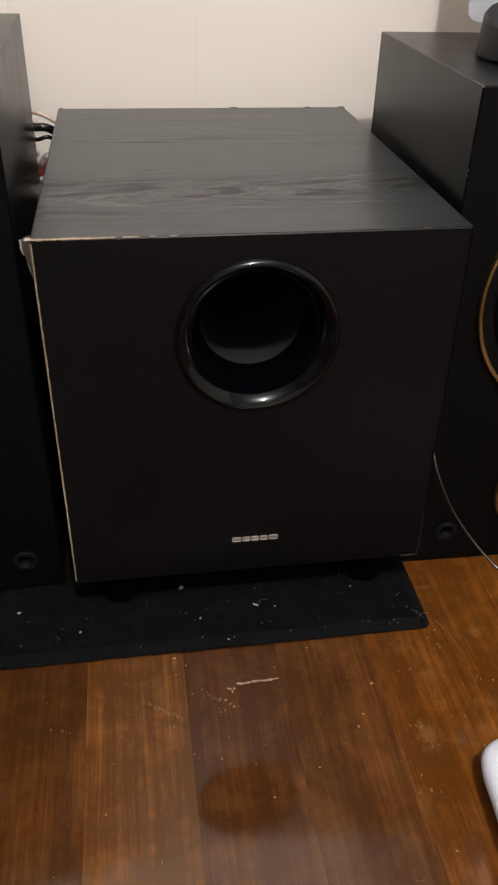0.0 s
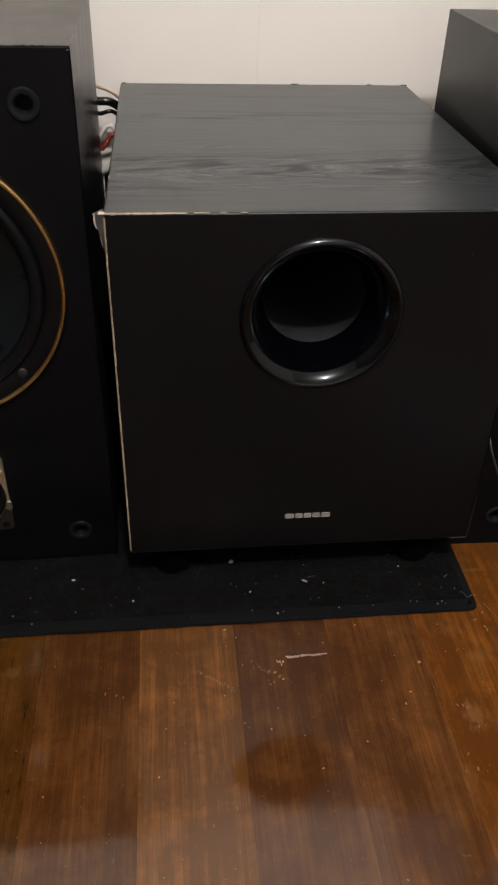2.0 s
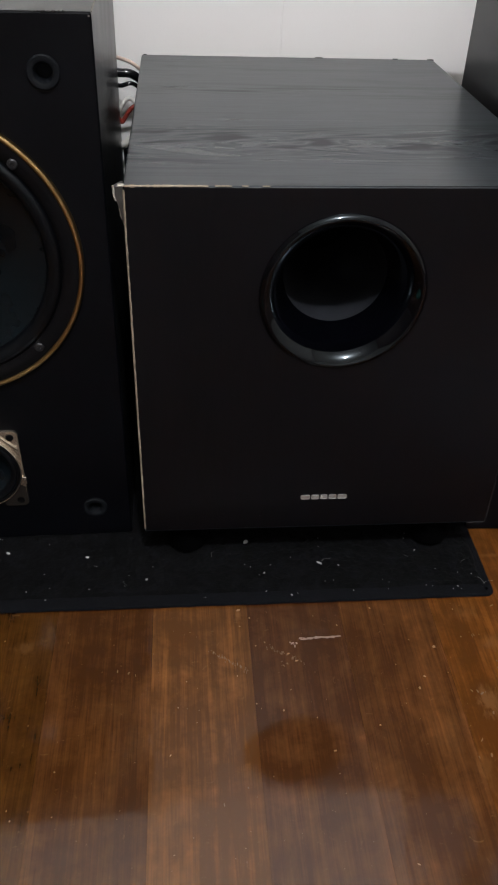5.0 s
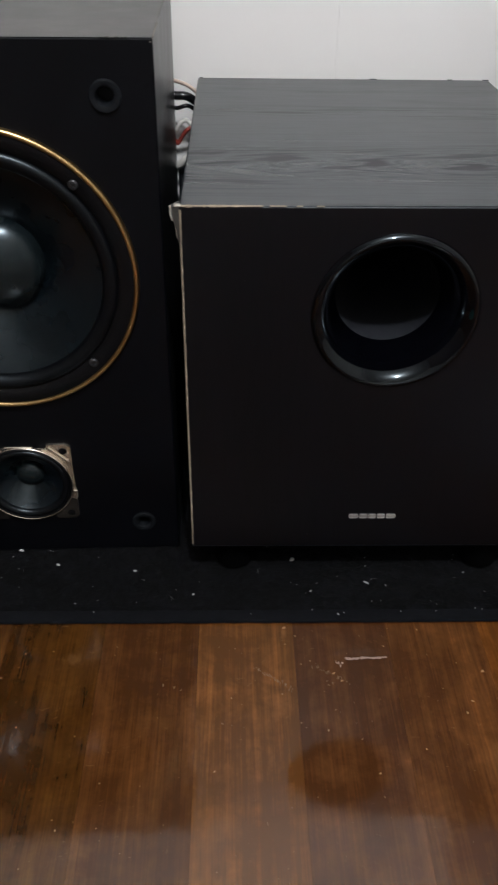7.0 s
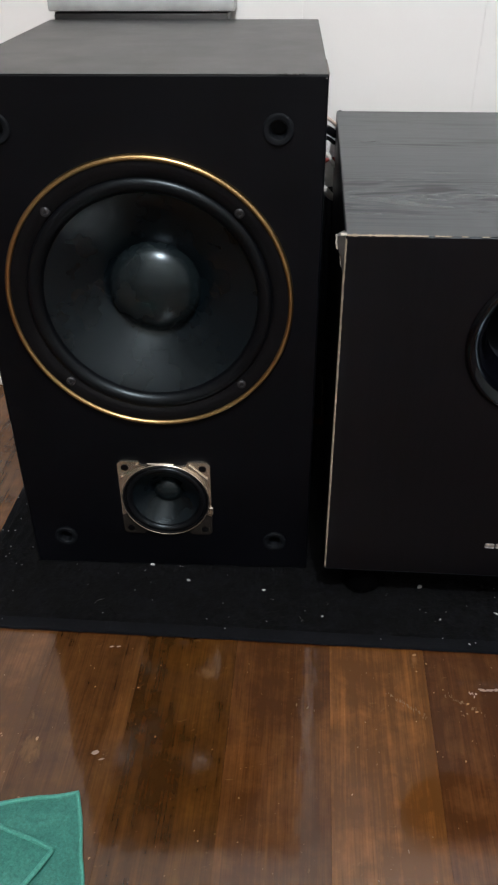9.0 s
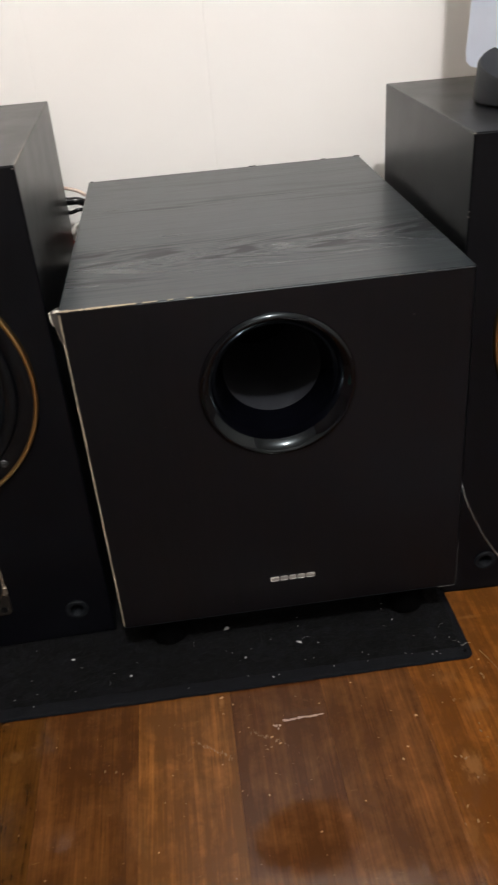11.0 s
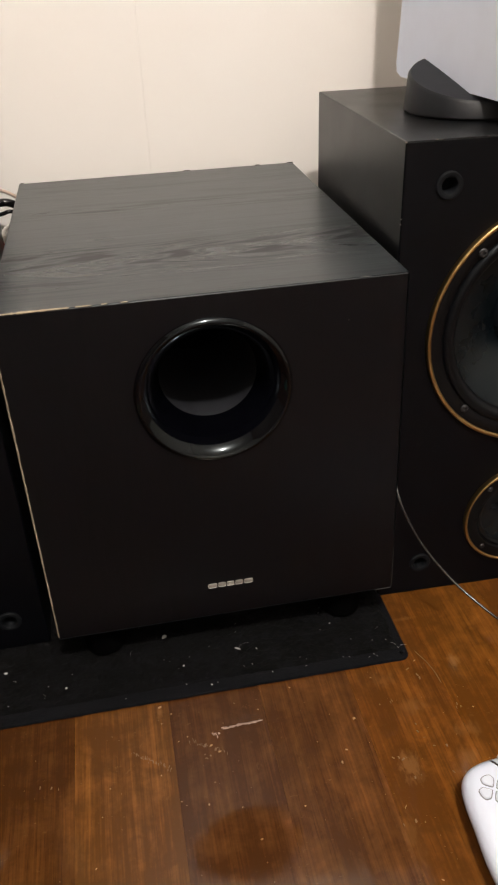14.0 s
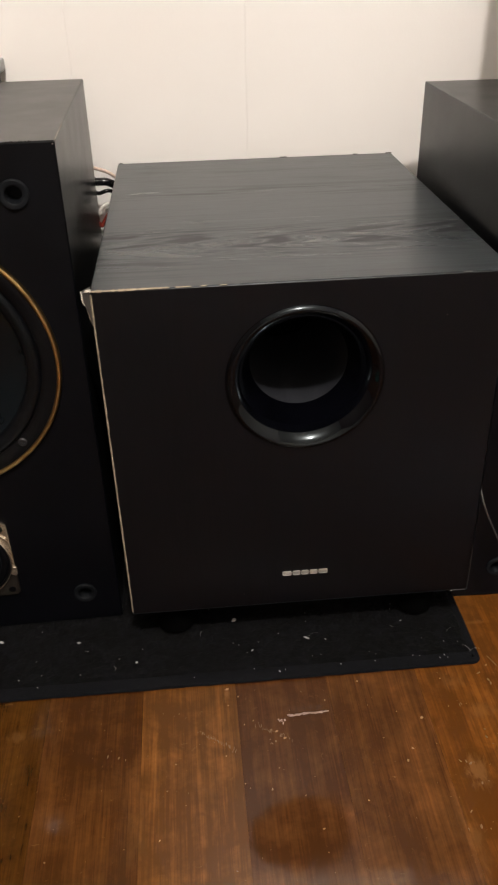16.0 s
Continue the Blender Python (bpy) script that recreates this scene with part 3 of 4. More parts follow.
def square_driver(parent, cx, cz):
    """A small replacement driver on a bare pressed-steel frame with four eared corners."""
    h = 0.0495
    pts = []
    for sx, sz in ((1, -1), (1, 1), (-1, 1), (-1, -1)):
        ear = [(sx * h, sz * (h - 0.026)), (sx * h, sz * (h - 0.004)), (sx * (h - 0.004), sz * h), (sx * (h - 0.023), sz * h), (sx * (h - 0.026), sz * (h - 0.0055))]
        pts += ear if sx * sz > 0 else ear[::-1]
    from mathutils.geometry import delaunay_2d_cdt
    outline = [Vector((x, z)) for x, z in pts]
    n, seg = len(outline), 72
    circle = [Vector((0.0468 * math.cos(2 * math.pi * k / seg), 0.0468 * math.sin(2 * math.pi * k / seg))) for k in range(seg)]
    vs, _, fs, *_ = delaunay_2d_cdt(outline + circle, [(i, (i + 1) % n) for i in range(n)] + [(n + k, n + (k + 1) % seg) for k in range(seg)], [], 1, 1e-7)
    g = bmesh.new()
    verts = [g.verts.new((cx + v.x, -0.0035, cz + v.y)) for v in vs]
    for f in fs:
        c = sum((vs[i] for i in f), Vector((0, 0))) / len(f)
        if c.length > 0.0460:
            g.faces.new([verts[i] for i in f])
    bmesh.ops.delete(g, geom=[v for v in g.verts if not v.link_faces], context="VERTS")
    made = bmesh.ops.extrude_face_region(g, geom=g.faces[:])
    bmesh.ops.translate(g, verts=[v for v in made["geom"] if isinstance(v, bmesh.types.BMVert)], vec=(0, 0.003, 0))
    d = part("square_driver", g, M_STEEL, parent, "small replacement driver on a bare steel frame", smooth=False)
    # lower ears take a darker steel, painting the shade below the rim
    d.data.materials.append(M_STEELSHADE)
    for p in d.data.polygons:
        if p.center.z < cz - 0.022:
            p.material_index = 1
    k = 1.075
    part("lip", lathe([(0.0480, -0.0030), (0.0480, -0.0062), (0.0474, -0.0068), (0.0466, -0.0062)], cx, cz), M_STEEL, d, "thin bright pressed lip")
    part("rim", lathe([(0.0470, -0.0030), (0.0468, -0.0066), (0.0456, -0.0076), (0.0440, -0.0066), (0.0434, -0.003)], cx, cz), M_BASKET, d)
    part("surround", lathe([(r * k, y) for r, y in arc(0.0412, -0.0048, 0.0335, -0.0030, 0.0040, 10)], cx, cz), M_SURROUND, d)
    part("cone", lathe([(r * k, y) for r, y in ((0.0336, -0.0032), (0.030, 0.0005), (0.024, 0.0055), (0.018, 0.0105), (0.0135, 0.0140))], cx, cz), M_CONE, d, "smooth black cone")
    part("dust_cap", lathe([(0.0152 * math.cos(math.pi / 2 * i / 8), 0.0138 - 0.0080 * math.sin(math.pi / 2 * i / 8)) for i in range(8)] + [(0, 0.0058)], cx, cz, 48), M_DOME, d)
    for sx in (-1, 1):
        fold = box(-0.0135, 0.0135, -0.0052, -0.0030, -0.0012, 0.0012, 0.0005, 1)
        bmesh.ops.transform(fold, matrix=Matrix.Translation((cx + sx * 0.0372, 0, cz + 0.0372)) @ Matrix.Rotation(sx * radians(45), 4, "Y"), verts=fold.verts)
        part("fold", fold, M_STEEL, d, "bright folded edge across the corner")
    part("top_strip", box(cx - 0.017, cx + 0.012, -0.0056, -0.0030, cz + 0.0465, cz + 0.0485, 0.0005, 1), M_STEEL, d, "bright pressed strip")
    for sx in (-1, 1):
        for sz in (-1, 1):
            part("mounting_hole", lathe([(0.0040, -0.0034), (0.0040, -0.0039), (0.0030, -0.0041), (0.0, -0.0041)], cx + sx * 0.0415, cz + sz * 0.0415, 20), M_BASKET, d)
    for sx in (-1, 1):
        for bx, bz in ((0.0290, 0.0440), (0.0455, 0.0290)):
            part("rivet", lathe([(0.0022, -0.0032), (0.0020, -0.0048), (0.0, -0.0052)], cx + sx * bx, cz + bz, 14), M_STEEL, d, "bright crimped tab")
    part("terminal_tab", box(cx + 0.047, cx + 0.0515, -0.006, -0.0028, cz - 0.019, cz - 0.009, 0.0006, 1), M_STEEL, d)
    return d


def loudspeaker(loc, label, mid, w, h, dpt):
    """Half width w, height h, depth dpt; the front is at local y = 0, the base at z = 0, the middle at x = 0."""
    t = thing("loudspeaker", loc, label, "speaker", "pair of loudspeakers")
    cab = part("cabinet", shell(-w, w, 0.0006, dpt, 0.0, h, 0.0012), M_CAB, t, smooth=False)
    square = mid == "square"
    sockets = [(sx * x, z) for sx in (-1, 1) for x, z in (((0.1185, 0.0410), (0.117, 0.4835)) if square else ((0.111, 0.0450), (0.1185, 0.4830)))]
    wx, wz, wr = (0.0, 0.331, 0.132) if square else (0.0035, 0.3355, 0.1305)
    mid_r, mid_x, mid_z = (0.042, 0.0, 0.100) if square else (0.060, 0.0040, 0.101)
    part("baffle", holed_plate(-w + 0.0004, w - 0.0004, 0.0004, h - 0.0004, 0.0, 0.0155, [(wx, wz, 0.1165), (mid_x, mid_z, mid_r)] + [(x, z, 0.0075) for x, z in sockets], 0.0012), M_BAFFLE, t, smooth=False)
    gold_driver("woofer", t, wx, wz, wr, 0.1135, 0.0445, 0.033, "large black woofer with a brass ring", "glossy black domed dust cap", M_DOME)
    if square:
        square_driver(t, 0, mid_z)
    else:
        gold_driver("midrange", t, mid_x, mid_z, 0.066, 0.0495, 0.0125, 0.014, "small black midrange with a brass ring", "dull silver dust cap", M_DULLSILVER)
    for x, z in sockets:
        part("grille_socket", lathe([(0.0128, 0.0004), (0.0128, -0.0018), (0.0118, -0.0028), (0.0096, -0.0030), (0.0078, -0.0022), (0.0066, 0.0005), (0.0062, 0.012), (0.0, 0.0125)], x, z, 40), M_RUBBER, t, "round black grille socket")
    return t


WL, HL, WR, HR = 0.1563, 0.5248, 0.1615, 0.523
left = loudspeaker((-0.1745, 0.0470, 0.008, 0, 0, 1.5), "black loudspeaker with a mismatched small square driver, on the black mat", "square", WL, HL, 0.353)
right = loudspeaker((0.5285, 0.045, 0.0, 0, 0, -1.1), "black loudspeaker with two brass-ringed drivers, on the bare floor", "gold", WR, HR, 0.312)
rng = random.Random(11)


def chips(parent, spots):
    for x0, x1, z0, z1 in spots:
        g = bmesh.new()
        for _ in range(max(3, int((x1 - x0 + z1 - z0) / 0.0016))):
            x, z, r = rng.uniform(x0, x1), rng.uniform(z0, z1), rng.uniform(0.0003, 0.0008)
            box(x - r, x + r, -0.0005, 0.0012, z - 0.6 * r, z + 0.6 * r, 0.0002, 1, g)
        part("chip", g, M_FLAKE if x1 - x0 < 0.01 and z1 - z0 < 0.01 else M_RUBBED, parent, "pale chip in the black edge", smooth=False)


chips(right, [(-WR - 0.0002, -WR + 0.0022, HR - 0.0020, HR), (-WR + 0.028, -WR + 0.0335, HR - 0.0005, HR), (-WR + 0.045, -WR + 0.11, HR - 0.0004, HR),
              (-WR - 0.0003, -WR + 0.0004, HR - 0.073, HR - 0.067)])
chips(left, [(WL - 0.002, WL + 0.0005, HL - 0.003, HL + 0.0004), (WL - 0.05, WL - 0.02, HL - 0.0005, HL + 0.0003)])
part("worn_edge", tube([(WL - 0.0003, 0.004, HL - 0.0006), (WL - 0.0002, 0.03, HL - 0.0002), (WL - 0.0003, 0.07, HL - 0.0004)], 0.0008, 6, 6), M_FLAKE, left)


# ---- black plush mat under the speakers ----
def plush_mat():
    x0, x1, y0, y1 = -0.396, 0.370, -0.055, 0.364
    t = thing("floor_mat", ((x0 + x1) / 2, (y0 + y1) / 2, 0), "black plush floor mat with a bound edge, dotted with lint", "mat")
    ox, oy = (x0 + x1) / 2, (y0 + y1) / 2
    g, nx, rows = bmesh.new(), 430, []
    steps = [y0 + 0.013 + 0.0017 * k for k in range(68)]
    steps += [steps[-1] + (y1 - 0.006 - steps[-1]) * k / 30 for k in range(1, 31)]
    for y in steps:
        row = []
        for i in range(nx + 1):
            x = x0 + 0.006 + (x1 - x0 - 0.012) * i / nx
            n1, n2, n3 = noise.noise((x * 34, y * 34, 0.3)), noise.noise((x * 120, y * 120, 2.1)), noise.noise((x * 290, y * 290, 4.7))
            edge = min(1.0, (min(x - x0, x1 - x) - 0.004) / 0.006, (y - y0 - 0.011) / 0.005)
            row.append(g.verts.new((x - ox, y - oy, 0.0025 + max(0.0, edge) * (0.0050 + 0.0012 * n1 + 0.0019 * n2 + 0.0014 * n3))))
        rows.append(row)
    for a, b in zip(rows, rows[1:]):
        for i in range(nx):
            g.faces.new((a[i], a[i + 1], b[i + 1], b[i]))
    part("plush_top", g, M_MAT, t, "black plush pile")
    border = bmesh.new()
    prof = [(0.0, 0.0004), (-0.0015, 0.002), (0.0, 0.0042), (0.005, 0.0052), (0.013, 0.0050), (0.0155, 0.003)]
    corners = []
    c = 0.008
    for cx, cy, a0 in ((x1 - c, y0 + c, -90), (x1 - c, y1 - c, 0), (x0 + c, y1 - c, 90), (x0 + c, y0 + c, 180)):
        for k in range(6):
            a = radians(a0 + 90 * k / 5)
            corners.append((Vector((cx + c * math.cos(a), cy + c * math.sin(a))), Vector((-math.cos(a), -math.sin(a)))))
    loop = []
    for (p, n), (q, m) in zip(corners, corners[1:] + corners[:1]):
        steps = max(1, int((q - p).length / 0.006))
        loop += [(p.lerp(q, k / steps), n.lerp(m, k / steps)) for k in range(steps)]
    rings = []
    for p, n in loop:
        wob = 0.0005 * noise.noise((p.x * 60, p.y * 60, 5))
        rings.append([border.verts.new((p.x - ox + n.x * (d + wob), p.y - oy + n.y * (d + wob), z + (0.4 * wob if z > 0.003 else 0))) for d, z in prof])
    for a, b in zip(rings, rings[1:] + rings[:1]):
        for k in range(len(prof) - 1):
            border.faces.new((a[k], a[k + 1], b[k + 1], b[k]))
    part("binding", border, M_BINDING, t, "smooth dark bound edge")
    return t


plush_mat()


def shard(g, x, y, z, a, length, width, thick, rng):
    c, s = math.cos(a), math.sin(a)
    n = rng.randint(5, 7)
    low, high = [], []
    for k in range(n):
        b = 2 * math.pi * k / n
        u, v = length / 2 * math.cos(b) * rng.uniform(0.6, 1.1), width / 2 * math.sin(b) * rng.uniform(0.6, 1.1)
        low.append(g.verts.new((x + c * u - s * v, y + s * u + c * v, z)))
        high.append(g.verts.new((x + 0.8 * (c * u - s * v), y + 0.8 * (s * u + c * v), z + thick)))
    g.faces.new(high)
    for k in range(n):
        g.faces.new((low[k], low[(k + 1) % n], high[(k + 1) % n], high[k]))


def scatter():
    rng = random.Random(21)
    g = bmesh.new()
    for x, y, l, wd in ((0.109, 0.030, 0.008, 0.005), (-0.197, 0.046, 0.008, 0.004), (-0.152, 0.023, 0.006, 0.0035), (-0.065, 0.013, 0.0055, 0.003), (0.188, -0.006, 0.009, 0.002), (0.126, -0.018, 0.003, 0.002), (0.0, -0.022, 0.003, 0.0025)):
        shard(g, x, y, 0.0076, rng.uniform(0, 3.1), l, wd, 0.0012, rng)
    for _ in range(80):
        x, y = rng.uniform(-0.39, 0.362), -0.048 + 0.10 * rng.random() ** 1.3
        big = rng.random() < 0.12
        shard(g, x, y, 0.0074 if y > -0.038 else 0.0052, rng.uniform(0, 3.1), rng.uniform(0.0022, 0.0042) if big else rng.uniform(0.0008, 0.0020), rng.uniform(0.0007, 0.0018) if big else rng.uniform(0.0005, 0.0011), 0.0006, rng)
    for _ in range(60):
        x, y = rng.uniform(-0.394, -0.33), rng.uniform(0.03, 0.35)
        shard(g, x, y, 0.0074, rng.uniform(0, 3.1), rng.uniform(0.001, 0.003), 0.001, 0.0006, rng)
    for x, y, a, l in ((0.355, -0.034, -0.9, 0.011), (0.361, -0.044, 0.3, 0.012), (0.345, -0.012, 0.5, 0.010), (0.19, -0.004, 0.4, 0.012), (-0.02, -0.03, 2.2, 0.010), (-0.25, -0.02, 0.7, 0.012), (0.07, 0.008, 1.4, 0.009), (0.29, -0.002, 2.5, 0.008)):
        c, d = math.cos(a) * l, math.sin(a) * l
        tube([(x, y, 0.0078), (x + 0.4 * c - 0.1 * d, y + 0.4 * d + 0.1 * c, 0.0092), (x + c, y + d, 0.0078)], 0.00006, 6, 5, g)
    tagged(mesh_object("mat_lint", g, M_LINT), "scattered white lint and crumbs on the mat", "lint", kind="stuff")
    # pale flecks and scuffs on the boards
    g = bmesh.new()
    for x, y, l, wd in ((0.288, -0.118, 0.006, 0.005), (0.141, -0.119, 0.005, 0.003), (0.148, -0.128, 0.004, 0.003), (0.216, -0.202, 0.003, 0.002),
                        (0.171, -0.225, 0.004, 0.003), (-0.266, -0.186, 0.007, 0.005), (0.375, -0.058, 0.005, 0.002), (0.095, -0.062, 0.004, 0.006), (0.262, -0.165, 0.005, 0.003), (0.270, -0.152, 0.004, 0.003)):
        shard(g, x, y, 0.0, rng.uniform(0, 3.1), 0.85 * l, 0.8 * wd, 0.0003, rng)
    for _ in range(420):
        x, y = rng.uniform(-0.5, 0.62), rng.uniform(-0.42, -0.06)
        s = 0.0004 + 0.0016 * rng.random() ** 4
        shard(g, x, y, 0.0, rng.uniform(0, 3.1), s * rng.uniform(1, 1.8), s, 0.0003, rng)
    tagged(mesh_object("floor_flecks", g, M_FLECK), "small pale paint flecks and chips on the floor boards", "flecks", kind="stuff")
    g, worn = bmesh.new(), bmesh.new()
    for k in range(34):
        f = k / 33
        shard(g, 0.155 + 0.040 * f, -0.1015 + 0.0012 * f + rng.uniform(-0.0010, 0.0010), 0.0, rng.uniform(-0.2, 0.2), rng.uniform(0.003, 0.0075), rng.uniform(0.0010, 0.0024), 0.0003, rng)
    for x, y, n, spread in ((0.148, -0.108, 9, 0.0018), (0.135, -0.117, 6, 0.0022), (0.145, -0.124, 3, 0.0020), (0.136, -0.131, 4, 0.0018)):
        for _ in range(n):
            shard(g if n == 9 else worn, x + rng.gauss(0, spread), y + rng.gauss(0, spread), 0.0, rng.uniform(0.4, 2.6), rng.uniform(0.0015, 0.0045), rng.uniform(0.0008, 0.0018), 0.0003, rng)
    for k in range(22):
        f = k / 21
        shard(worn, 0.381 + 0.010 * f + 0.003 * math.sin(3 * f), -0.047 - 0.045 * f, 0.0, -1.25, 0.0045, rng.uniform(0.0006, 0.0016), 0.0002, rng)
    for xa, ya, xb, yb, n in ((0.062, -0.111, 0.101, -0.139, 40), (0.121, -0.108, 0.156, -0.132, 26)):
        for k in range(n):
            f = (k + rng.random()) / n
            if rng.random() < 0.75:
                shard(worn, xa + (xb - xa) * f + rng.gauss(0, 0.0006), ya + (yb - ya) * f + rng.gauss(0, 0.0012), 0.0, 1.57 + rng.gauss(0, 0.12), rng.uniform(0.002, 0.0055), rng.uniform(0.0004, 0.0010), 0.0001, rng)
    for cx, cy, n in ((0.335, -0.105, 9), (0.322, -0.180, 12), (0.352, -0.150, 8), (0.305, -0.240, 9), (0.395, -0.120, 8), (0.372, -0.085, 7), (-0.02, -0.13, 6), (0.08, -0.25, 5), (0.365, -0.20, 8)):
        for _ in range(n // 2):
            shard(worn, cx + rng.gauss(0, 0.006), cy + rng.gauss(0, 0.010), 0.0, 1.57 + rng.gauss(0, 0.6), rng.uniform(0.0015, 0.006), rng.uniform(0.0006, 0.0026), 0.0002, rng)
    for x, y, l, wd in ((-0.208, -0.197, 0.008, 0.006), (-0.201, -0.203, 0.006, 0.002), (-0.220, -0.072, 0.007, 0.0026), (-0.213, -0.0715, 0.006, 0.002)):
        shard(g, x, y, 0.0, 0.3, l, wd, 0.0004, rng)
    tagged(mesh_object("floor_scuff", g, M_SCUFF), "short whitish scraped scuff on the floor boards", "scuff", kind="stuff")
    tagged(mesh_object("worn_scratches", worn, M_SCRATCH), "faint pale scratches worn into the floor boards", "scratches", kind="stuff")


scatter()


# ---- white games console upright on its dark stand, on the right speaker ----
def console():
    t = thing("games_console", (0.500, 0.160, 0.523), "white-sided games console standing upright on a dark round stand", "games console")
    ang = radians(-5.5)

    def place(x, y, z):
        """Local place of a point given along the console: x across, y to its back."""
        return (x * math.cos(ang) + y * math.sin(ang), -x * math.sin(ang) + y * math.cos(ang), z)
    # side plates, bowed and flared out at the rims
    for side, name in ((-1, "side_plate"), (1, "side_plate")):
        g, ny, nz, grid = bmesh.new(), 22, 26, []
        for j in range(nz + 1):
            row = []
            for i in range(ny + 1):
                u, v = i / ny, j / nz
                y = -0.142 + 0.268 * u
                z = 0.022 + 0.372 * v
                cu, cv = abs(2 * u - 1), abs(2 * v - 1)
                if cu > 0.9 and cv > 0.93:
                    k = min((cu - 0.9) / 0.1, (cv - 0.93) / 0.07)
                    y -= (1 if u > 0.5 else -1) * 0.0045 * k
                    z -= (1 if v > 0.5 else -1) * 0.0045 * k
                x = side * (0.037 + 0.010 * (2 * u - 1) ** 2 * 0.7 + 0.006 * cv ** 2)
                row.append(g.verts.new(place(x, y, z)))
            grid.append(row)
        for a, b in zip(grid, grid[1:]):
            for i in range(ny):
                g.faces.new((a[i], a[i + 1], b[i + 1], b[i]))
        made = bmesh.ops.extrude_face_region(g, geom=g.faces[:])
        shift = Vector(place(-side * 0.003, 0, 0))
        bmesh.ops.translate(g, verts=[v for v in made["geom"] if isinstance(v, bmesh.types.BMVert)], vec=shift)
        part(name, g, M_WHITE, t, "smooth white side plate")
    core = box(-0.031, 0.031, -0.125, 0.112, 0.024, 0.37, 0.008, 3)
    bmesh.ops.transform(core, matrix=Matrix.Rotation(-ang, 4, "Z"), verts=core.verts)
    part("core", core, M_BLACKPLASTIC, t, "glossy black middle body")
    # stand: a round foot whose top slopes down to the front
    g, seg, low, mid, top = bmesh.new(), 64, [], [], []
    for k in range(seg):
        a = 2 * math.pi * k / seg
        x, y = math.cos(a), math.sin(a)
        hgt = 0.017 + 0.029 * (0.5 + 0.5 * y)
        low.append(g.verts.new((0.067 * x - 0.019, 0.067 * y + 0.012, 0.003)))
        mid.append(g.verts.new((0.0645 * x - 0.019, 0.0645 * y + 0.012, hgt - 0.003)))
        top.append(g.verts.new((0.062 * x - 0.019, 0.062 * y + 0.012, hgt)))
    for a, b in ((low, mid), (mid, top)):
        for k in range(seg):
            g.faces.new((a[k], a[(k + 1) % seg], b[(k + 1) % seg], b[k]))
    g.faces.new(low)
    g.faces.new(top)
    stand = part("stand", g, M_DARKPLASTIC, t, "dark grey round sloping stand")
    g = bmesh.new()
    bmesh.ops.create_cone(g, cap_ends=True, segments=48, radius1=0.063, radius2=0.063, depth=0.003, matrix=Matrix.Translation((-0.019, 0.012, 0.0015)))
    part("rubber_foot", g, M_RUBBER, stand)
    return t


console()


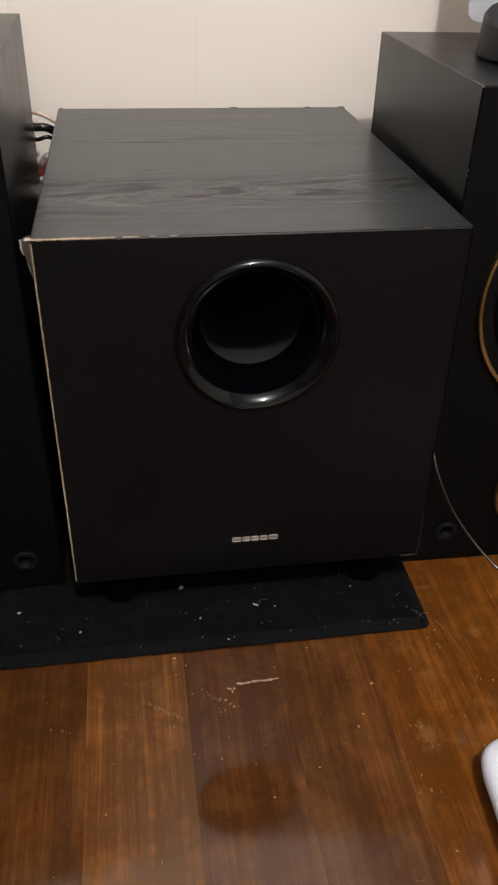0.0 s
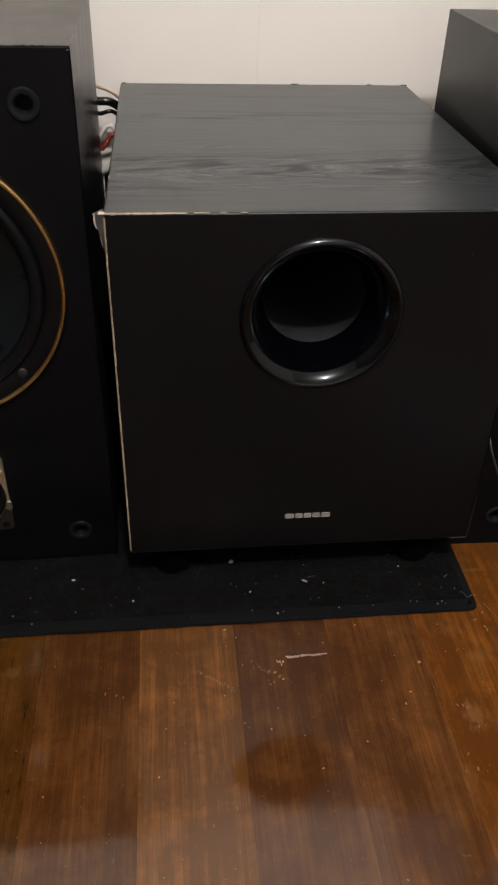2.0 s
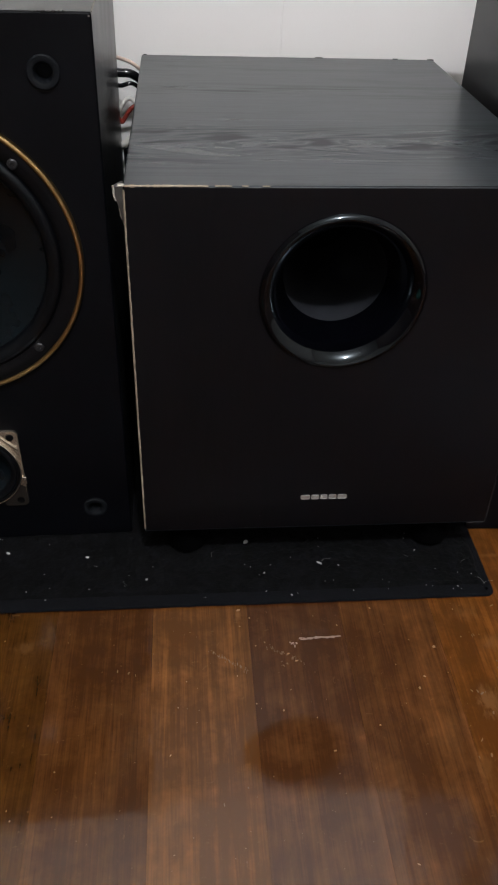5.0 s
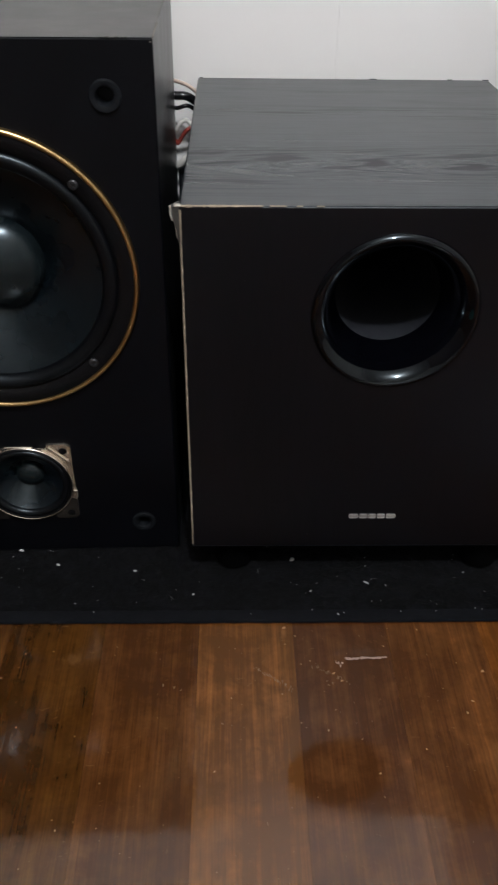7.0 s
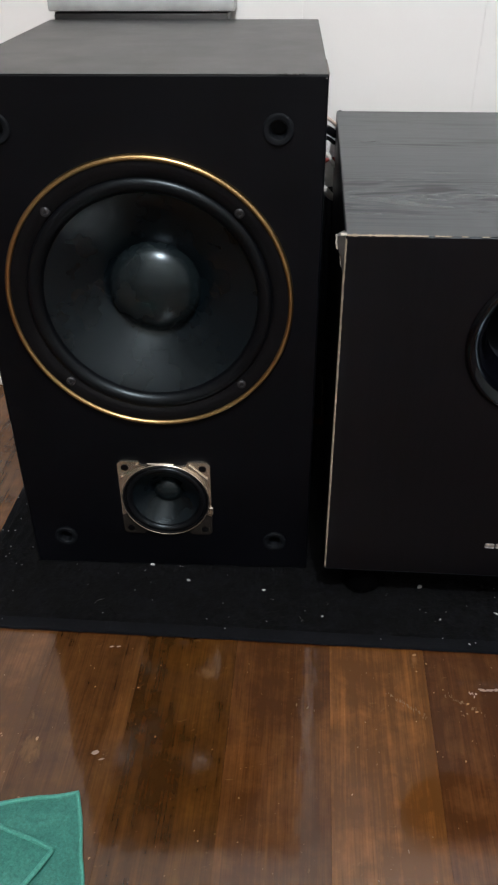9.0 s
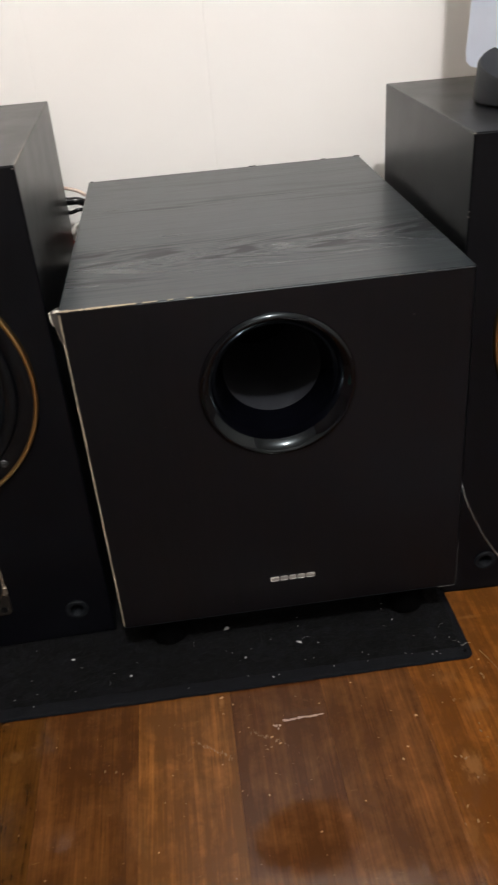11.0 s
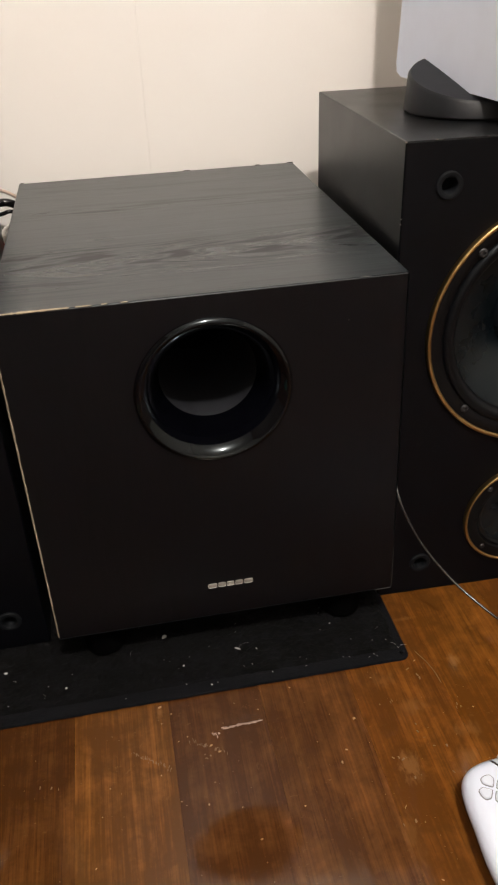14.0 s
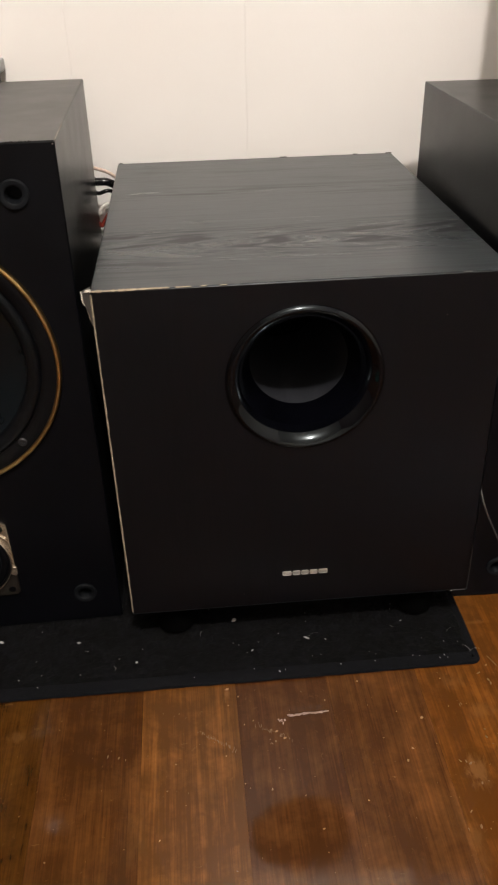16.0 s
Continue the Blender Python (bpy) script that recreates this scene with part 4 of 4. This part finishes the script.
# ---- white gamepad on the floor ----
def gamepad():
    t = thing("gamepad", (0.430, -0.262, 0.0), "white two-handled wireless gamepad with pale buttons, lying on the floor", "game controller")
    half = [(0.0, 0.046), (0.030, 0.047), (0.052, 0.046), (0.068, 0.039), (0.0775, 0.022), (0.083, -0.008), (0.088, -0.038), (0.088, -0.060), (0.079, -0.070), (0.066, -0.060), (0.051, -0.034), (0.036, -0.022), (0.018, -0.020)]
    pts = half + [(0.0, -0.020)] + [(-x, y) for x, y in half[:0:-1]]
    outline = closed_curve(pts[::-1], 5)
    layers = [(0.0, 0.017), (0.006, 0.013), (0.014, 0.007), (0.022, 0.002), (0.029, 0.0), (0.0345, 0.0015), (0.0385, 0.005), (0.0408, 0.010), (0.0415, 0.014)]
    part("shell", loft(outline, layers), M_WHITE, t, "smooth white moulded shell")
    pad = closed_curve([(0.033, 0.043), (0.029, 0.012), (0.0, 0.008), (-0.029, 0.012), (-0.033, 0.043), (0.0, 0.0445)][::-1], 6)
    part("touchpad", loft(pad, [(0.036, 0.0), (0.0425, 0.0), (0.0432, 0.0015)]), M_WHITE2, t, "white touchpad plate")
    part("seam", tube([(-0.041, 0.0455, 0.0325), (-0.039, 0.039, 0.0400), (-0.034, 0.024, 0.0420), (-0.030, 0.010, 0.0420)], 0.0011, 8, 8), M_BLACKPLASTIC, t, "dark seam between shell and touchpad")
    part("seam", tube([(0.041, 0.0455, 0.0325), (0.039, 0.039, 0.0400), (0.034, 0.024, 0.0420), (0.030, 0.010, 0.0420)], 0.0011, 8, 8), M_BLACKPLASTIC, t, "dark seam between shell and touchpad")
    trim = closed_curve([(0.034, 0.007), (0.030, -0.014), (0.0, -0.017), (-0.030, -0.014), (-0.034, 0.007), (0.0, 0.010)][::-1], 6)
    part("centre_trim", loft(trim, [(0.030, 0.0), (0.0420, 0.0), (0.0426, 0.002)]), M_BLACKPLASTIC, t)
    for sx in (-1, 1):
        g = bmesh.new()
        bmesh.ops.create_cone(g, cap_ends=True, segments=32, radius1=0.008, radius2=0.0115, depth=0.016, matrix=Matrix.Translation((sx * 0.026, -0.004, 0.049)))
        part("thumbstick", g, M_BLACKPLASTIC, t)
    # direction pad: four pentagon keys, each in a thin grey groove
    for k in range(4):
        rot = Matrix.Rotation(math.pi / 2 * k + radians(9), 2)
        pent = [rot @ Vector(p) for p in ((0.0007, 0.0034), (0.0048, 0.0078), (0.0050, 0.0100), (0.0040, 0.0126), (0.0, 0.0134), (-0.0040, 0.0126), (-0.0050, 0.0100), (-0.0048, 0.0078), (-0.0007, 0.0034))]
        o = Vector((-0.0528, 0.0140))
        key = closed_curve([o + 1.02 * p for p in pent], 3)
        part("groove", loft(key, [(0.040, -0.0008), (0.0419, -0.0009)]), M_GROOVE, t)
        part("direction_key", loft(key, [(0.040, 0.0), (0.0425, 0.0), (0.0432, 0.001)]), M_WHITE2, t, "pale direction key")
        a = radians(90 * k)
        g = bmesh.new()
        bmesh.ops.create_cone(g, cap_ends=True, segments=24, radius1=0.0052, radius2=0.0046, depth=0.004, matrix=Matrix.Translation((0.053 + 0.0105 * math.cos(a), 0.020 + 0.0105 * math.sin(a), 0.0424)))
        part("round_button", g, M_WHITE2, t)
    t.matrix_world = pose(0.427, -0.257, 0.0, 0, 0, 5)
    return t


gamepad()


# ---- green cloth ----
def cloth():
    t = thing("cleaning_cloth", (-0.28, -0.33, 0), "folded green microfibre cloth with pale hems, on the floor", "cloth")
    o = Vector((-0.28, -0.33, 0))

    def sheet(corners, z, label, seed, swell=0.003):
        a, b, c, d = [Vector((*q, z)) - o for q in corners]
        g, n, grid = bmesh.new(), 36, []
        for j in range(n + 1):
            row = []
            for i in range(n + 1):
                u, v = i / n, j / n
                p = a.lerp(b, u).lerp(d.lerp(c, u), v)
                lift = swell * (1 + noise.noise((p.x * 22, p.y * 22, seed))) * min(1, 6 * min(u, 1 - u, v, 1 - v) + 0.3)
                wob = 0.0022 * noise.noise((p.x * 30, p.y * 30, seed + 4))
                row.append(g.verts.new((p.x + wob, p.y + wob, p.z + lift)))
            grid.append(row)
        for r, s in zip(grid, grid[1:]):
            for i in range(n):
                g.faces.new((r[i], r[i + 1], s[i + 1], s[i]))
        rim = [v.co.copy() for v in grid[0]] + [r[-1].co.copy() for r in grid[1:]] + [v.co.copy() for v in grid[-1][::-1][1:]] + [r[0].co.copy() for r in grid[::-1][1:]]
        made = bmesh.ops.extrude_face_region(g, geom=g.faces[:])
        bmesh.ops.translate(g, verts=[v for v in made["geom"] if isinstance(v, bmesh.types.BMVert)], vec=(0, 0, -0.0022))
        layer = part("layer", g, M_GREEN, t, label)
        part("hem", tube(rim[::3] + [rim[0]], 0.0021, 3, 8), M_HEM, layer, "paler stitched hem")

    sheet([(-0.213, -0.239), (-0.182, -0.345), (-0.400, -0.420), (-0.410, -0.285)], 0.0025, "green pile layer lying flat", 1.0, 0.0025)
    sheet([(-0.219, -0.295), (-0.262, -0.375), (-0.400, -0.350), (-0.345, -0.245)], 0.0105, "green folded-over flap", 7.0, 0.003)
    sheet([(-0.222, -0.322), (-0.200, -0.395), (-0.330, -0.440), (-0.300, -0.335)], 0.0070, "green lower fold", 13.0, 0.0022)
    return t


cloth()


# ---- slim grey bin behind the left speaker ----
def slim_bin():
    t = thing("storage_bin", (-0.237, 0.4405, 0.0), "slim grey lidded bin standing on the floor behind the speaker", "bin")
    part("bin_body", box(-0.106, 0.104, -0.0185, 0.0185, 0.0, 0.538, 0.004, 2), M_BLACKPLASTIC, t, "dark bin body")
    part("lid", box(-0.111, 0.111, -0.0215, 0.0215, 0.5385, 0.5525, 0.002, 2), M_SLAB, t, "matt grey lid")
    return t


slim_bin()


# ---- cables ----
def cable(name, points, radius, mat, label):
    o = Vector(points[0])
    g = tube([Vector(p) - o for p in points], radius, 12, 12)
    ob = mesh_object(name, g, mat, True)
    ob.location = o
    return tagged(ob, label, "cable")


cable("speaker_cable", [(-0.10, 0.445, 0.30), (-0.06, 0.425, 0.43), (-0.028, 0.41, 0.429), (-0.001, 0.41, 0.416), (0.04, 0.447, 0.36), (0.05, 0.457, 0.012)], 0.0022, M_PINK, "thin pinkish speaker cable behind the subwoofer")
cable("dark_cable", [(-0.09, 0.44, 0.25), (-0.06, 0.42, 0.405), (-0.026, 0.41, 0.412), (-0.004, 0.415, 0.405), (0.03, 0.448, 0.36), (0.06, 0.457, 0.012)], 0.0050, M_CABLE, "thick black power cable behind the subwoofer")
cable("audio_cable", [(-0.08, 0.44, 0.22), (-0.05, 0.418, 0.385), (-0.024, 0.405, 0.399), (-0.004, 0.41, 0.396), (0.025, 0.449, 0.34), (0.04, 0.457, 0.012)], 0.0025, M_CABLE, "thin black audio cable behind the subwoofer")
cable("speaker_cable", [(-0.09, 0.43, 0.012), (-0.04, 0.415, 0.33), (-0.026, 0.40, 0.375), (-0.014, 0.40, 0.386), (-0.004, 0.40, 0.374), (0.012, 0.415, 0.345), (0.035, 0.446, 0.24), (0.045, 0.457, 0.012)], 0.0026, M_GREYCABLE, "pale grey looped cable behind the subwoofer")
cable("speaker_cable", [(-0.06, 0.44, 0.012), (-0.035, 0.40, 0.33), (-0.024, 0.40, 0.360), (-0.006, 0.40, 0.378), (0.016, 0.43, 0.35), (0.04, 0.447, 0.25), (0.055, 0.457, 0.012)], 0.0026, M_REDCABLE, "red speaker cable behind the subwoofer")
cable("speaker_cable", [(-0.09, 0.44, 0.012), (-0.05, 0.42, 0.28), (-0.020, 0.39, 0.338), (-0.006, 0.395, 0.335), (0.03, 0.44, 0.27), (0.05, 0.457, 0.012)], 0.0045, M_GREYCABLE, "thick pale cable behind the subwoofer")
# three added black cables fill the gap so that it reads dark
for x, y, r in ((-0.0215, 0.386, 0.0048), (-0.0125, 0.390, 0.0046), (-0.0052, 0.385, 0.0040)):
    cable("dark_cable", [(x, y, r), (x, y + 0.004, 0.12), (x + 0.001, y, 0.24), (x + 0.001, y + 0.006, 0.305), (x + 0.004, 0.425, 0.325), (0.02, 0.4555, 0.30), (0.04, 0.4555, 0.10)], r, M_RUBBER, "added dull black cable that darkens the gap beside the subwoofer")
cable("aux_cable", [(0.3700, 0.455, 0.012), (0.3650, 0.40, 0.20), (0.3652, 0.20, 0.215), (0.3652, 0.036, 0.206), (0.3655, 0.012, 0.192), (0.3672, -0.0020, 0.1760), (0.3760, -0.0080, 0.1540), (0.3900, -0.0130, 0.1260), (0.4085, -0.024, 0.0995), (0.426, -0.0425, 0.0817), (0.4465, -0.070, 0.0690), (0.4625, -0.095, 0.0640), (0.50, -0.150, 0.050), (0.56, -0.215, 0.020), (0.62, -0.25, 0.0021), (0.75, -0.27, 0.0021)], 0.0014, M_AUX, "thin glossy black cable drooping from the subwoofer to the floor")
cable("plug_cable", [(0.459, -0.099, 0.004), (0.474, -0.106, 0.004), (0.52, -0.12, 0.0036), (0.60, -0.10, 0.0036), (0.70, -0.13, 0.0036)], 0.0036, M_RUBBER, "short black plug and cable on the floor")

# ---- wall panels and floor boards ----
SEAM = 0.171
xs = sorted({max(X0, min(X1, SEAM + 0.218 * k)) for k in (-9, -7, -5, -3, -1, 0, 2, 4, 6, 8, 9)})
for a, b in zip(xs, xs[1:]):
    p = mesh_object("panel", box(a + 0.00005, b - 0.00005, WALL_Y, WALL_Y + 0.006, 0.0, CEIL, 0.00035, 1), M_WALL)
    p.parent = wall_north

PITCH, EDGE = 0.0965, 0.0075
# boards -2 and -1 also carry the left speaker's dark reflection in their tone
TONES = {-4: (0.150, 0.066, 0.026), -3: (0.084, 0.034, 0.010), -2: (0.076, 0.030, 0.006), -1: (0.106, 0.041, 0.012), 0: (0.186, 0.076, 0.021), 1: (0.112, 0.044, 0.016), 2: (0.121, 0.047, 0.014), 3: (0.186, 0.068, 0.014), 4: (0.205, 0.076, 0.014), 5: (0.190, 0.070, 0.014), 6: (0.165, 0.060, 0.013), -5: (0.13, 0.054, 0.016)}
rng = random.Random(3)
k = math.floor((X0 - EDGE) / PITCH)
boards = {}
while EDGE + PITCH * k < X1:
    x0, x1 = max(X0, EDGE + PITCH * k), min(X1, EDGE + PITCH * (k + 1))
    if x1 - x0 > 0.01:
        cut = rng.uniform(-1.9, -0.75)
        shade = rng.uniform(0.6, 1.15)
        tone = TONES.get(k) or (0.165 * shade, 0.066 * shade, 0.018 * shade)
        for y0, y1, f in ((Y0, cut, rng.uniform(0.7, 1.1)), (cut, WALL_Y + 0.005, 1.0)):
            g = box(-(x1 - x0) / 2 + 0.0, (x1 - x0) / 2, -(y1 - y0) / 2 + 0.0003, (y1 - y0) / 2 - 0.0003, -0.012, 0.0, 0.00012, 1)
            p = mesh_object("floor_board", g, M_FLOOR)
            p.location = ((x0 + x1) / 2, (y0 + y1) / 2, 0)
            p.color = (*[0.55 * c * f for c in tone], 1)
            p.parent = floor
    k += 1
